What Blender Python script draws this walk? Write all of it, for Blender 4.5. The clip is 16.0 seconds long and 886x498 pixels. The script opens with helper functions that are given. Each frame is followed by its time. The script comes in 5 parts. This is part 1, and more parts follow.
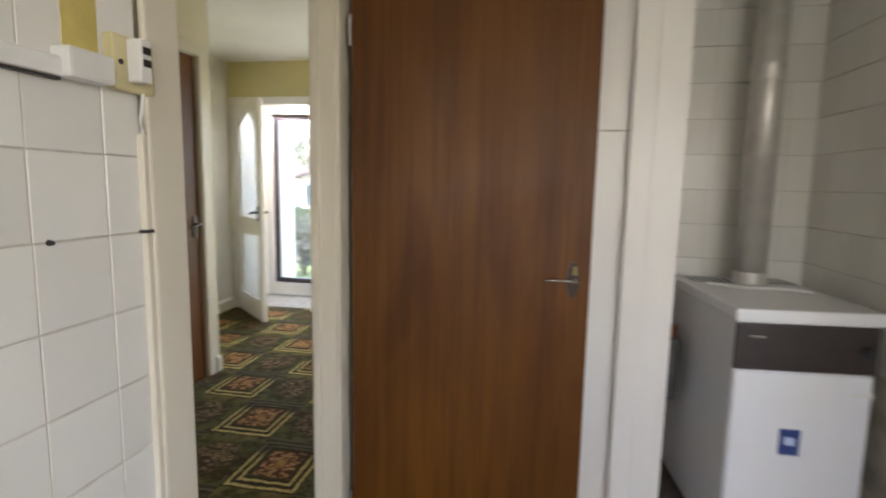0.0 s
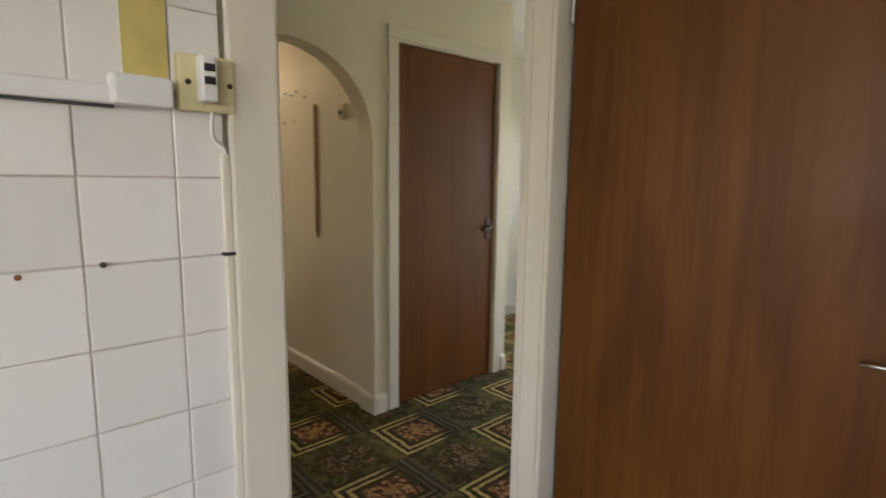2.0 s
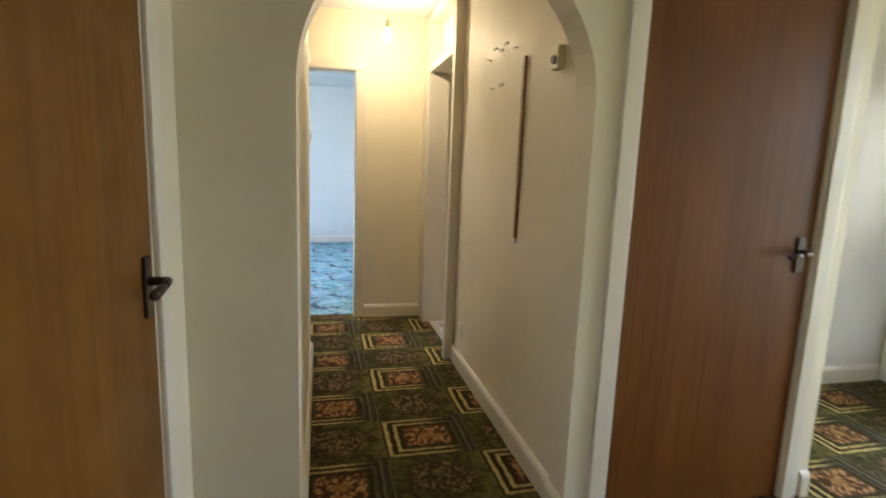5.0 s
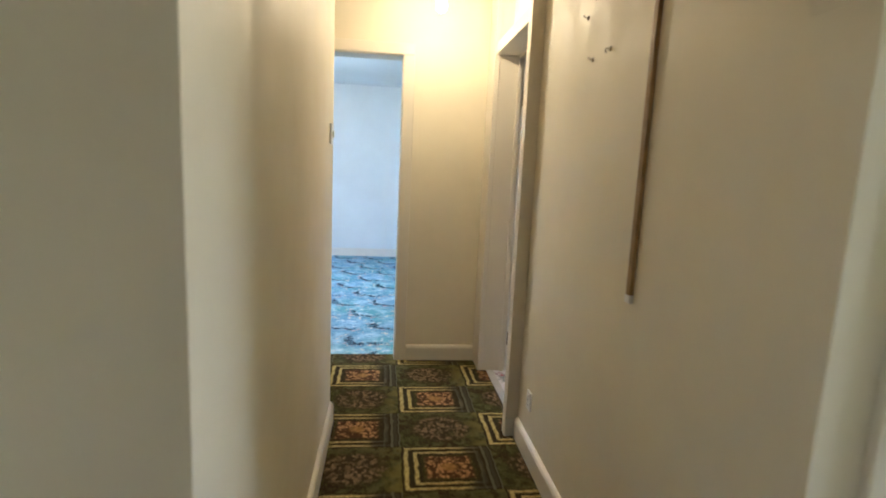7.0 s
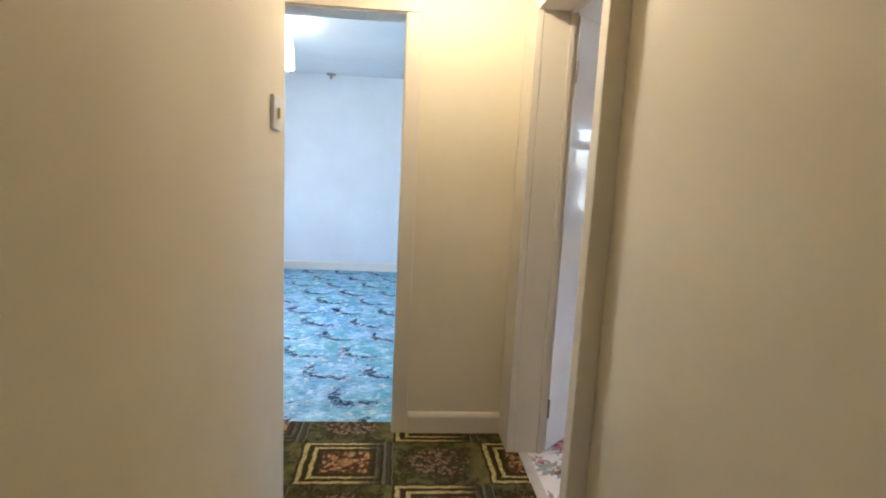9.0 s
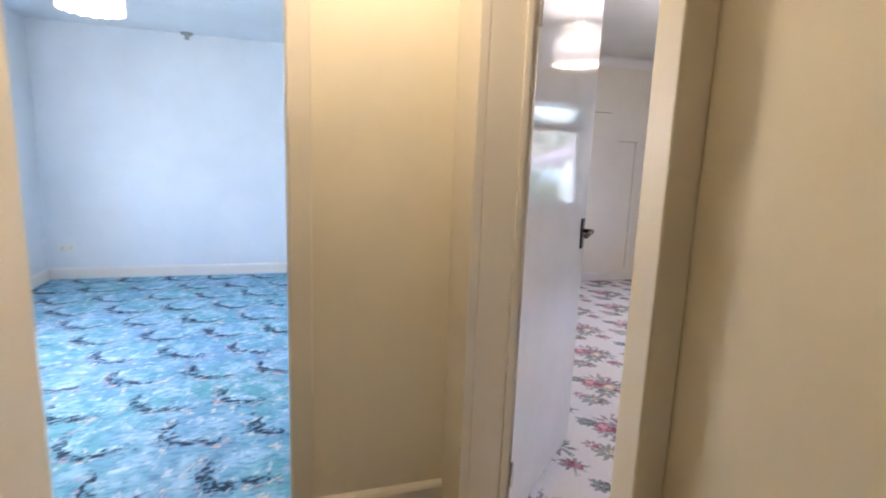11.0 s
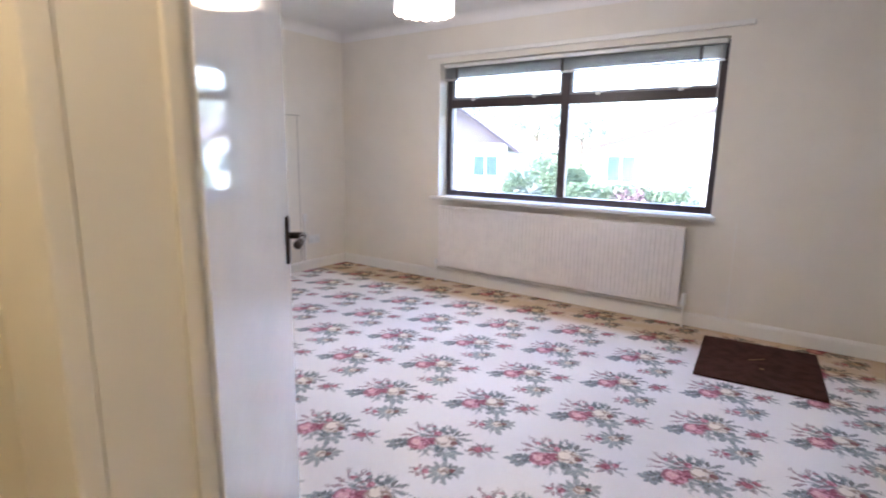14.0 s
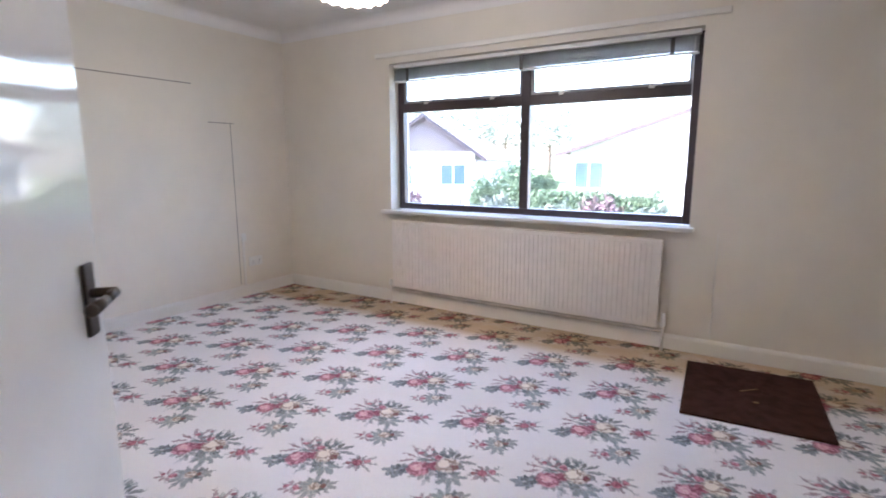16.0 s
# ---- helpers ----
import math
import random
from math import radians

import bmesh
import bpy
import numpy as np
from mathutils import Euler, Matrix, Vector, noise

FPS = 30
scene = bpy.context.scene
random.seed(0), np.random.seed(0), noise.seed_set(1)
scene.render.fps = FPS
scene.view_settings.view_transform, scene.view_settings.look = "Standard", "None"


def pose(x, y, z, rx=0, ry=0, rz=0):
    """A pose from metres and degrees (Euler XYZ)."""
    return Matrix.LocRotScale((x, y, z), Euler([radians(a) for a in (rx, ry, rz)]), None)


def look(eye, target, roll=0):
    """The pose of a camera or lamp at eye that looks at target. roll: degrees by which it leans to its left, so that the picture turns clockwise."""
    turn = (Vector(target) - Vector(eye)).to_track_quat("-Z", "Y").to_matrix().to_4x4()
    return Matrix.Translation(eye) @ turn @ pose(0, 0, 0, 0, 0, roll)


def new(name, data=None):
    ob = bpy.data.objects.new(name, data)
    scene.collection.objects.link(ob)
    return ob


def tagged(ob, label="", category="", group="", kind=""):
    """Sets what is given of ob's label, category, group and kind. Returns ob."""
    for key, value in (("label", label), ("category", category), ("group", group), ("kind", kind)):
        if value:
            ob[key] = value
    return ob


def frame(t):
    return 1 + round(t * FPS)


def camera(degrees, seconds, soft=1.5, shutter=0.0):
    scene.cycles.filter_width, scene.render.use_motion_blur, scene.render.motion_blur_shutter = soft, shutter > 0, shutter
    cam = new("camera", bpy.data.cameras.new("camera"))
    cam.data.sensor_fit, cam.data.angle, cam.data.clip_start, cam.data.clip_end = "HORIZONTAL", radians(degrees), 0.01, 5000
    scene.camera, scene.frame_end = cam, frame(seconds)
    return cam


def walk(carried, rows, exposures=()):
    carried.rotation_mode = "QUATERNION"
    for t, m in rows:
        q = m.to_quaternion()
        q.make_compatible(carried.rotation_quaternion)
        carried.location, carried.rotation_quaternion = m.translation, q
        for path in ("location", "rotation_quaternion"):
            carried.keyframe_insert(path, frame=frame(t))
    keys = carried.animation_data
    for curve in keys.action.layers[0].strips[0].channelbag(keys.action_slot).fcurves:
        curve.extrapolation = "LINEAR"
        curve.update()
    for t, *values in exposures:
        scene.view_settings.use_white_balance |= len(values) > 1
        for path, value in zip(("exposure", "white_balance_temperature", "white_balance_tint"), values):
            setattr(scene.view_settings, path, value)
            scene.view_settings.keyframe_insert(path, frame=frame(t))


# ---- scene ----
cam = camera(81.8, 16.0, soft=1.8, shutter=0.7)
PATH = [
    (0, (0.109, 0.804, 1.271), (-0.238, 2.757, 1.022), 1.1),
    (0.5, (0.15, 0.931, 1.288), (-0.535, 2.794, 1.035), 1.4),
    (1, (0.204, 1.02, 1.282), (-0.78, 2.743, 1.034), 1.7),
    (1.5, (0.261, 1.123, 1.295), (-0.999, 2.654, 1.034), 1.3),
    (2, (0.298, 1.228, 1.308), (-1.174, 2.554, 1.031), 0.7),
    (2.5, (0.321, 1.372, 1.296), (-1.317, 2.484, 1.014), 0.2),
    (3, (0.155, 1.526, 1.291), (-1.567, 2.497, 0.988), 0.7),
    (3.5, (0.086, 1.652, 1.286), (-1.717, 2.455, 0.964), 0.8),
    (4, (-0.072, 1.762, 1.276), (-1.922, 2.438, 0.932), 1.3),
    (4.5, (-0.254, 1.865, 1.278), (-2.148, 2.409, 0.936), 1.5),
    (5, (-0.454, 1.92, 1.262), (-2.372, 2.387, 0.942), 2.1),
    (7.5, (-1.517, 2.156, 1.267), (-3.488, 2.333, 0.982), 2.6),
    (8, (-1.747, 2.198, 1.272), (-3.723, 2.338, 1.004), 2.7),
    (10.5, (-2.811, 2.179, 1.258), (-4.733, 2.615, 0.92), 2.6),
    (11, (-2.956, 2.179, 1.273), (-4.835, 2.775, 0.933), 2.1),
    (11.5, (-3.147, 2.209, 1.27), (-4.966, 2.973, 0.945), 1.7),
    (12.0, (-3.3016, 2.2835, 1.2550), (-5.0426, 3.2105, 0.9270), 1.5),
    (12.5, (-3.408, 2.29, 1.264), (-5.004, 3.436, 0.894), 2.8),
    (13, (-3.523, 2.337, 1.257), (-4.959, 3.679, 0.887), 2.0),
    (13.5, (-3.655, 2.435, 1.238), (-4.917, 3.939, 0.857), 1.9),
    (14, (-3.736, 2.521, 1.232), (-4.852, 4.138, 0.856), 1.0),
    (14.5, (-3.787, 2.61, 1.243), (-4.781, 4.307, 0.88), 0.5),
    (15, (-3.854, 2.717, 1.247), (-4.768, 4.46, 0.892), 1.0),
    (15.5, (-3.878, 2.832, 1.237), (-4.822, 4.563, 0.9), 0.8),
    (16, (-3.872, 2.995, 1.229), (-4.904, 4.674, 0.888), -0.1),
]
EXPOSURES = [(0.0, 3.95, 6750, 15), (0.5, 3.9, 6750, 15), (1.5, 3.95, 6700, 15), (3.0, 4.15, 6500, 13), (5.0, 4.42, 6350, 11), (7.5, 4.45, 5950, 11), (8.0, 4.46, 5900, 12), (10.5, 4.5, 5900, 19), (12.0, 4.78, 6000, 21), (13.0, 4.9, 5750, 19), (14.0, 4.85, 5750, 18), (16.0, 4.58, 5800, 17)]
walk(cam, [(t, look(eye, target, roll)) for t, eye, target, roll in PATH], EXPOSURES)

# ---- world, sun and large lights ----
world = bpy.data.worlds.new("world")
scene.world = world
world.use_nodes = True
wn = world.node_tree
sky = wn.nodes.new("ShaderNodeTexSky")
sky.sky_type, sky.sun_disc = "NISHITA", False
sky.sun_elevation, sky.sun_rotation = radians(46), radians(241)
sky.air_density, sky.dust_density = 1.0, 3.0
wn.nodes["Background"].inputs["Strength"].default_value = 0.15
wn.links.new(sky.outputs[0], wn.nodes["Background"].inputs["Color"])

sun = new("sun", bpy.data.lights.new("sun", "SUN"))
sun.data.energy, sun.data.angle, sun.data.color = 1.5, radians(12), (1.0, 0.96, 0.9)
sun.matrix_world = look((-9, -5, 10.7), (0, 0, 0))


def window_light(name, eye, target, w, h, watts, colour=(0.86, 0.93, 1.0), spread=180):
    """The sky's light that comes in by a window's opening; also makes two added fill lamps."""
    lamp = new(name, bpy.data.lights.new(name, "AREA"))
    lamp.data.shape, lamp.data.size, lamp.data.size_y = "RECTANGLE", w, h
    lamp.data.energy, lamp.data.color, lamp.data.spread = watts, colour, radians(spread)
    lamp.matrix_world = look(eye, target)
    return lamp


def bulb_light(name, at, watts, colour, radius=0.03):
    lamp = new(name, bpy.data.lights.new(name, "POINT"))
    lamp.data.energy, lamp.data.color, lamp.data.shadow_soft_size = watts, colour, radius
    lamp.location = at
    return lamp


window_light("window_light_blue_room", (-6.65, -0.10, 1.45), (-7.9, 2.2, 0.15), 1.9, 1.1, 0.74, (0.84, 0.92, 1.0), 150)
window_light("window_light_kitchen", (2.44, -0.75, 1.5), (-0.4, 0.9, 1.0), 1.6, 1.0, 1.1, (1.0, 0.97, 0.92))
window_light("window_light_kitchen_back", (1.0, -2.06, 1.5), (0.9, 3.0, 1.1), 1.5, 1.0, 1.65, (1.0, 0.97, 0.93))
# fill lamp added in an unseen, made-up sidelight to brighten the hall
window_light("hall_fill_light", (-1.28, 5.50, 1.12), (-1.45, 2.0, 0.9), 1.0, 1.8, 1.0, (0.93, 0.96, 1.0))
# strip lamp added under the outer door's head to brighten the porch
window_light("porch_fill_strip", (-2.29, 6.06, 1.97), (-2.35, 5.7, 0.6), 0.9, 0.10, 1.1, (0.95, 0.98, 1.0))
bulb_light("corridor_bulb_light", (-4.09, 2.367, 2.115), 0.84, (1.0, 0.80, 0.52), 0.028)
bulb_light("bedroom_bulb_light", (-5.591, 4.983, 2.15), 0.85, (1.0, 0.92, 0.86), 0.04)
bulb_light("blue_room_bulb_light", (-6.55, 1.15, 2.20), 0.45, (1.0, 0.90, 0.80), 0.04)


# ---- materials ----
class Net:
    """Short hand for shader arithmetic on one material."""

    def __init__(self, name):
        self.m = bpy.data.materials.new(name)
        self.m.use_nodes = True
        self.t = self.m.node_tree
        self.b = self.t.nodes["Principled BSDF"]
        self.co = self.t.nodes.new("ShaderNodeTexCoord").outputs["Object"]

    def put(self, socket, v):
        if isinstance(v, bpy.types.NodeSocket):
            self.t.links.new(v, socket)
        elif isinstance(v, (tuple, list)) and socket.type == "RGBA" and len(v) == 3:
            socket.default_value = (*v, 1)
        else:
            socket.default_value = v

    def f(self, op, a, b=0.0, c=0.0, clamp=False):
        n = self.t.nodes.new("ShaderNodeMath")
        n.operation, n.use_clamp = op, clamp
        for s, v in zip(n.inputs, (a, b, c)):
            self.put(s, v)
        return n.outputs[0]

    def xyz(self, v=None):
        n = self.t.nodes.new("ShaderNodeSeparateXYZ")
        self.put(n.inputs[0], v if v is not None else self.co)
        return n.outputs

    def vec(self, x, y, z=0.0):
        n = self.t.nodes.new("ShaderNodeCombineXYZ")
        for s, v in zip(n.inputs, (x, y, z)):
            self.put(s, v)
        return n.outputs[0]

    def stretch(self, sx, sy, sz, v=None):
        n = self.t.nodes.new("ShaderNodeVectorMath")
        n.operation = "MULTIPLY"
        self.put(n.inputs[0], v if v is not None else self.co)
        n.inputs[1].default_value = (sx, sy, sz)
        return n.outputs[0]

    def shift(self, v, amount):
        n = self.t.nodes.new("ShaderNodeVectorMath")
        n.operation = "ADD"
        self.put(n.inputs[0], v)
        self.put(n.inputs[1], amount)
        return n.outputs[0]

    def noise(self, scale, detail=3.0, v=None, rough=0.55, colour=False, distort=0.0):
        n = self.t.nodes.new("ShaderNodeTexNoise")
        self.put(n.inputs["Vector"], v if v is not None else self.co)
        n.inputs["Scale"].default_value, n.inputs["Detail"].default_value = scale, detail
        n.inputs["Roughness"].default_value, n.inputs["Distortion"].default_value = rough, distort
        return n.outputs["Color" if colour else "Fac"]

    def cells(self, scale, v=None, feature="F1"):
        n = self.t.nodes.new("ShaderNodeTexVoronoi")
        n.feature = feature
        self.put(n.inputs["Vector"], v if v is not None else self.co)
        n.inputs["Scale"].default_value = scale
        return n.outputs["Distance"]

    def ramp(self, v, lo, hi, a=0.0, b=1.0):
        n = self.t.nodes.new("ShaderNodeMapRange")
        n.interpolation_type = "SMOOTHSTEP"
        for s, x in zip(n.inputs, (v, lo, hi, a, b)):
            self.put(s, x)
        return n.outputs[0]

    def mix(self, fac, a, b):
        n = self.t.nodes.new("ShaderNodeMix")
        n.data_type = "RGBA"
        self.put(n.inputs[0], fac)
        self.put(n.inputs[6], a)
        self.put(n.inputs[7], b)
        return n.outputs[2]

    def hashed(self):
        return self.t.nodes.new("ShaderNodeObjectInfo").outputs["Random"]

    def bump(self, height, strength=0.2, distance=0.005):
        n = self.t.nodes.new("ShaderNodeBump")
        self.put(n.inputs["Height"], height)
        n.inputs["Strength"].default_value, n.inputs["Distance"].default_value = strength, distance
        self.put(self.b.inputs["Normal"], n.outputs[0])

    def done(self, colour, rough=0.5, metal=0.0, spec=0.5, **more):
        self.put(self.b.inputs["Base Color"], colour)
        self.put(self.b.inputs["Roughness"], rough)
        self.b.inputs["Metallic"].default_value = metal
        self.b.inputs["Specular IOR Level"].default_value = spec
        for k, v in more.items():
            self.put(self.b.inputs[k.replace("_", " ")], v)
        return self.m


def paint(name, colour, rough=0.55, grain=260, stain=1.6, vary=0.10, relief=0.12, spec=0.4):
    """Painted plaster or joinery: faint large stains, fine roller grain."""
    n = Net(name)
    dark = tuple(c * (1 - vary) for c in colour)
    big = n.ramp(n.noise(stain, 4), 0.25, 0.8)
    c = n.mix(big, colour, dark)
    marks = n.ramp(n.noise(5.0, 6, rough=0.7), 0.45, 0.85, 0.0, 0.30)
    c = n.mix(marks, c, tuple(x * (1 - 1.3 * vary) for x in colour))
    n.bump(n.f("ADD", n.noise(grain, 2), n.f("MULTIPLY", n.noise(18, 3), 1.4)), relief, 0.002)
    return n.done(c, n.ramp(n.noise(9, 3), 0.3, 0.7, rough - 0.06, rough + 0.08), 0, spec)


def gloss(name, colour, rough=0.33):
    """Brushed gloss paint on joinery, faintly uneven in tone."""
    n = Net(name)
    tone = n.noise(2.2, 2)
    streak = n.noise(30, 2, n.stretch(1, 1, 0.08))
    c = n.mix(n.ramp(tone, 0.2, 0.8), colour, tuple(0.93 * k for k in colour))
    c = n.mix(n.ramp(streak, 0.2, 0.8, 0.0, 0.35), c, tuple(0.93 * k for k in colour))
    return n.done(c, rough, 0, 0.45)


def plain(name, colour, rough=0.5, metal=0.0, vary=0.15, spec=0.5, **more):
    n = Net(name)
    c = n.mix(n.ramp(n.noise(14, 4), 0.35, 0.7), colour, tuple(x * (1 - vary) for x in colour))
    n.bump(n.noise(120, 3), 0.08, 0.001)
    return n.done(c, n.ramp(n.noise(30, 3), 0.3, 0.7, max(rough - 0.05, 0.02), rough + 0.08), metal, spec, **more)


def glowing(name, colour, strength):
    n = Net(name)
    return n.done(colour, 0.6, 0, 0.3, Emission_Color=colour, Emission_Strength=strength)


def veneer(name, light, deep):
    """Varnished hardwood veneer, its grain upright, with soft cloudy figure."""
    n = Net(name)
    x, y, z = n.xyz()
    seed = n.f("MULTIPLY", n.hashed(), 31.0)
    along = n.f("ADD", x, y)
    v = n.vec(along, seed, n.f("MULTIPLY", z, 0.035))
    fine = n.noise(130, 3, v, 0.6)
    mid = n.noise(38, 3, v, 0.55, distort=0.3)
    wide = n.vec(along, seed, n.f("MULTIPLY", z, 0.16))
    broad = n.noise(5.5, 4, wide, 0.55, distort=0.8)
    c = n.mix(n.ramp(broad, 0.30, 0.70), light, deep)
    c = n.mix(n.ramp(mid, 0.40, 0.72, 0.0, 0.42), c, tuple(0.55 * q for q in deep))
    c = n.mix(n.ramp(fine, 0.52, 0.72, 0.0, 0.14), c, tuple(0.35 * q for q in deep))
    tone = n.noise(1.5, 2, n.vec(n.f("ADD", along, seed), 0.0, n.f("MULTIPLY", z, 0.7)))
    c = n.mix(n.ramp(tone, 0.40, 0.66, 0.0, 0.55), c, tuple(0.62 * q for q in light))
    n.bump(fine, 0.05, 0.001)
    return n.done(c, n.ramp(n.noise(6, 3), 0.3, 0.7, 0.38, 0.52), 0, 0.2, Coat_Weight=0.05, Coat_Roughness=0.3)


def hall_carpet():
    """Axminster of chequered squares: nested gold lines round a rust medallion, and moss green ones with a dim scroll."""
    n = Net("hall_carpet")
    x, y, z = n.xyz()
    wx, wy, _ = n.xyz(n.noise(22, 2, colour=True))
    gx = n.f("ADD", n.f("DIVIDE", n.f("ADD", x, 2.153), 0.335), n.f("MULTIPLY", n.f("SUBTRACT", wx, 0.5), 0.05))
    gy = n.f("ADD", n.f("DIVIDE", n.f("SUBTRACT", y, 2.204), 0.413), n.f("MULTIPLY", n.f("SUBTRACT", wy, 0.5), 0.05))
    i, j = n.f("FLOOR", gx), n.f("FLOOR", gy)
    odd = n.f("FLOORED_MODULO", n.f("ADD", i, j), 2.0)
    even = n.f("SUBTRACT", 1.0, odd)
    u, v = n.f("SUBTRACT", n.f("SUBTRACT", gx, i), 0.5), n.f("SUBTRACT", n.f("SUBTRACT", gy, j), 0.5)
    d = n.f("MAXIMUM", n.f("ABSOLUTE", u), n.f("ABSOLUTE", v))
    r = n.f("SQRT", n.f("ADD", n.f("MULTIPLY", u, u), n.f("MULTIPLY", v, v)))

    def line(at, width):
        return n.ramp(n.f("ABSOLUTE", n.f("SUBTRACT", d, at)), width * 0.35, width * 1.15, 1.0, 0.0)
    curl = n.cells(44, n.shift(n.co, n.stretch(0.05, 0.05, 0.05, n.noise(26, 2, colour=True))))
    petals = n.ramp(curl, 0.22, 0.66)
    moss = n.ramp(n.noise(5.0, 3), 0.38, 0.60)
    fleck = n.ramp(n.noise(75, 3), 0.46, 0.70)
    c = n.mix(moss, (0.030, 0.017, 0.007), (0.033, 0.030, 0.009))
    c = n.mix(n.f("MULTIPLY", fleck, 0.6), c, (0.095, 0.078, 0.024))
    # the plain squares: green leaves in the corners, a dim scroll in the middle
    corner = n.f("MULTIPLY", odd, n.f("MULTIPLY", n.ramp(r, 0.30, 0.50), n.ramp(n.noise(17, 3, distort=1.0), 0.40, 0.62)))
    c = n.mix(n.f("MULTIPLY", corner, 0.7), c, (0.105, 0.102, 0.036))
    scroll = n.mix(petals, (0.215, 0.140, 0.070), (0.040, 0.026, 0.012))
    c = n.mix(n.f("MULTIPLY", odd, n.f("MULTIPLY", n.ramp(r, 0.27, 0.40, 0.9, 0.0), n.ramp(n.noise(9, 2), 0.3, 0.55, 0.35, 1.0))), c, scroll)
    # the lined squares
    side = n.f("ADD", v, n.f("MULTIPLY", n.f("SUBTRACT", n.noise(7, 2), 0.5), 0.45))
    fade = n.ramp(side, 0.02, 0.40, 1.0, 0.16)
    rust = n.mix(petals, (0.38, 0.200, 0.080), (0.060, 0.027, 0.011))
    rust = n.mix(n.ramp(r, 0.05, 0.12, 0.7, 0.0), rust, (0.28, 0.15, 0.045))
    c = n.mix(n.f("MULTIPLY", even, n.ramp(d, 0.22, 0.27, 1.0, 0.0)), c, rust)
    c = n.mix(n.f("MULTIPLY", even, n.f("MULTIPLY", n.ramp(d, 0.27, 0.30), 0.75)), c, (0.026, 0.018, 0.008))
    gold = n.mix(n.ramp(n.noise(60, 2), 0.4, 0.65), (0.46, 0.36, 0.135), (0.27, 0.20, 0.065))
    gold = n.mix(n.ramp(side, 0.10, 0.36), gold, (0.15, 0.135, 0.09))
    rings = n.f("MAXIMUM", line(0.450, 0.030), line(0.345, 0.028))
    c = n.mix(n.f("MULTIPLY", n.f("MULTIPLY", rings, fade), even), c, gold)
    # bars of the border beside the lined squares
    bars = n.ramp(n.f("ABSOLUTE", n.f("SUBTRACT", n.f("FRACT", n.f("MULTIPLY", v, 11.0)), 0.5)), 0.10, 0.22, 1.0, 0.0)
    c = n.mix(n.f("MULTIPLY", n.f("MULTIPLY", bars, even), n.ramp(v, 0.30, 0.36, 0.0, 0.55)), c, (0.15, 0.145, 0.085))
    glow = n.f("MULTIPLY", n.f("MULTIPLY", odd, n.ramp(v, 0.22, 0.48, 0.0, 0.8)), n.ramp(n.noise(13, 2), 0.40, 0.60))
    c = n.mix(glow, c, (0.135, 0.112, 0.030))
    lift = n.t.nodes.new("ShaderNodeHueSaturation")
    lift.inputs["Value"].default_value = 1.16
    n.put(lift.inputs["Color"], c)
    n.bump(n.noise(520, 2), 0.5, 0.004)
    return n.done(lift.outputs[0], 0.95, 0, 0.12)


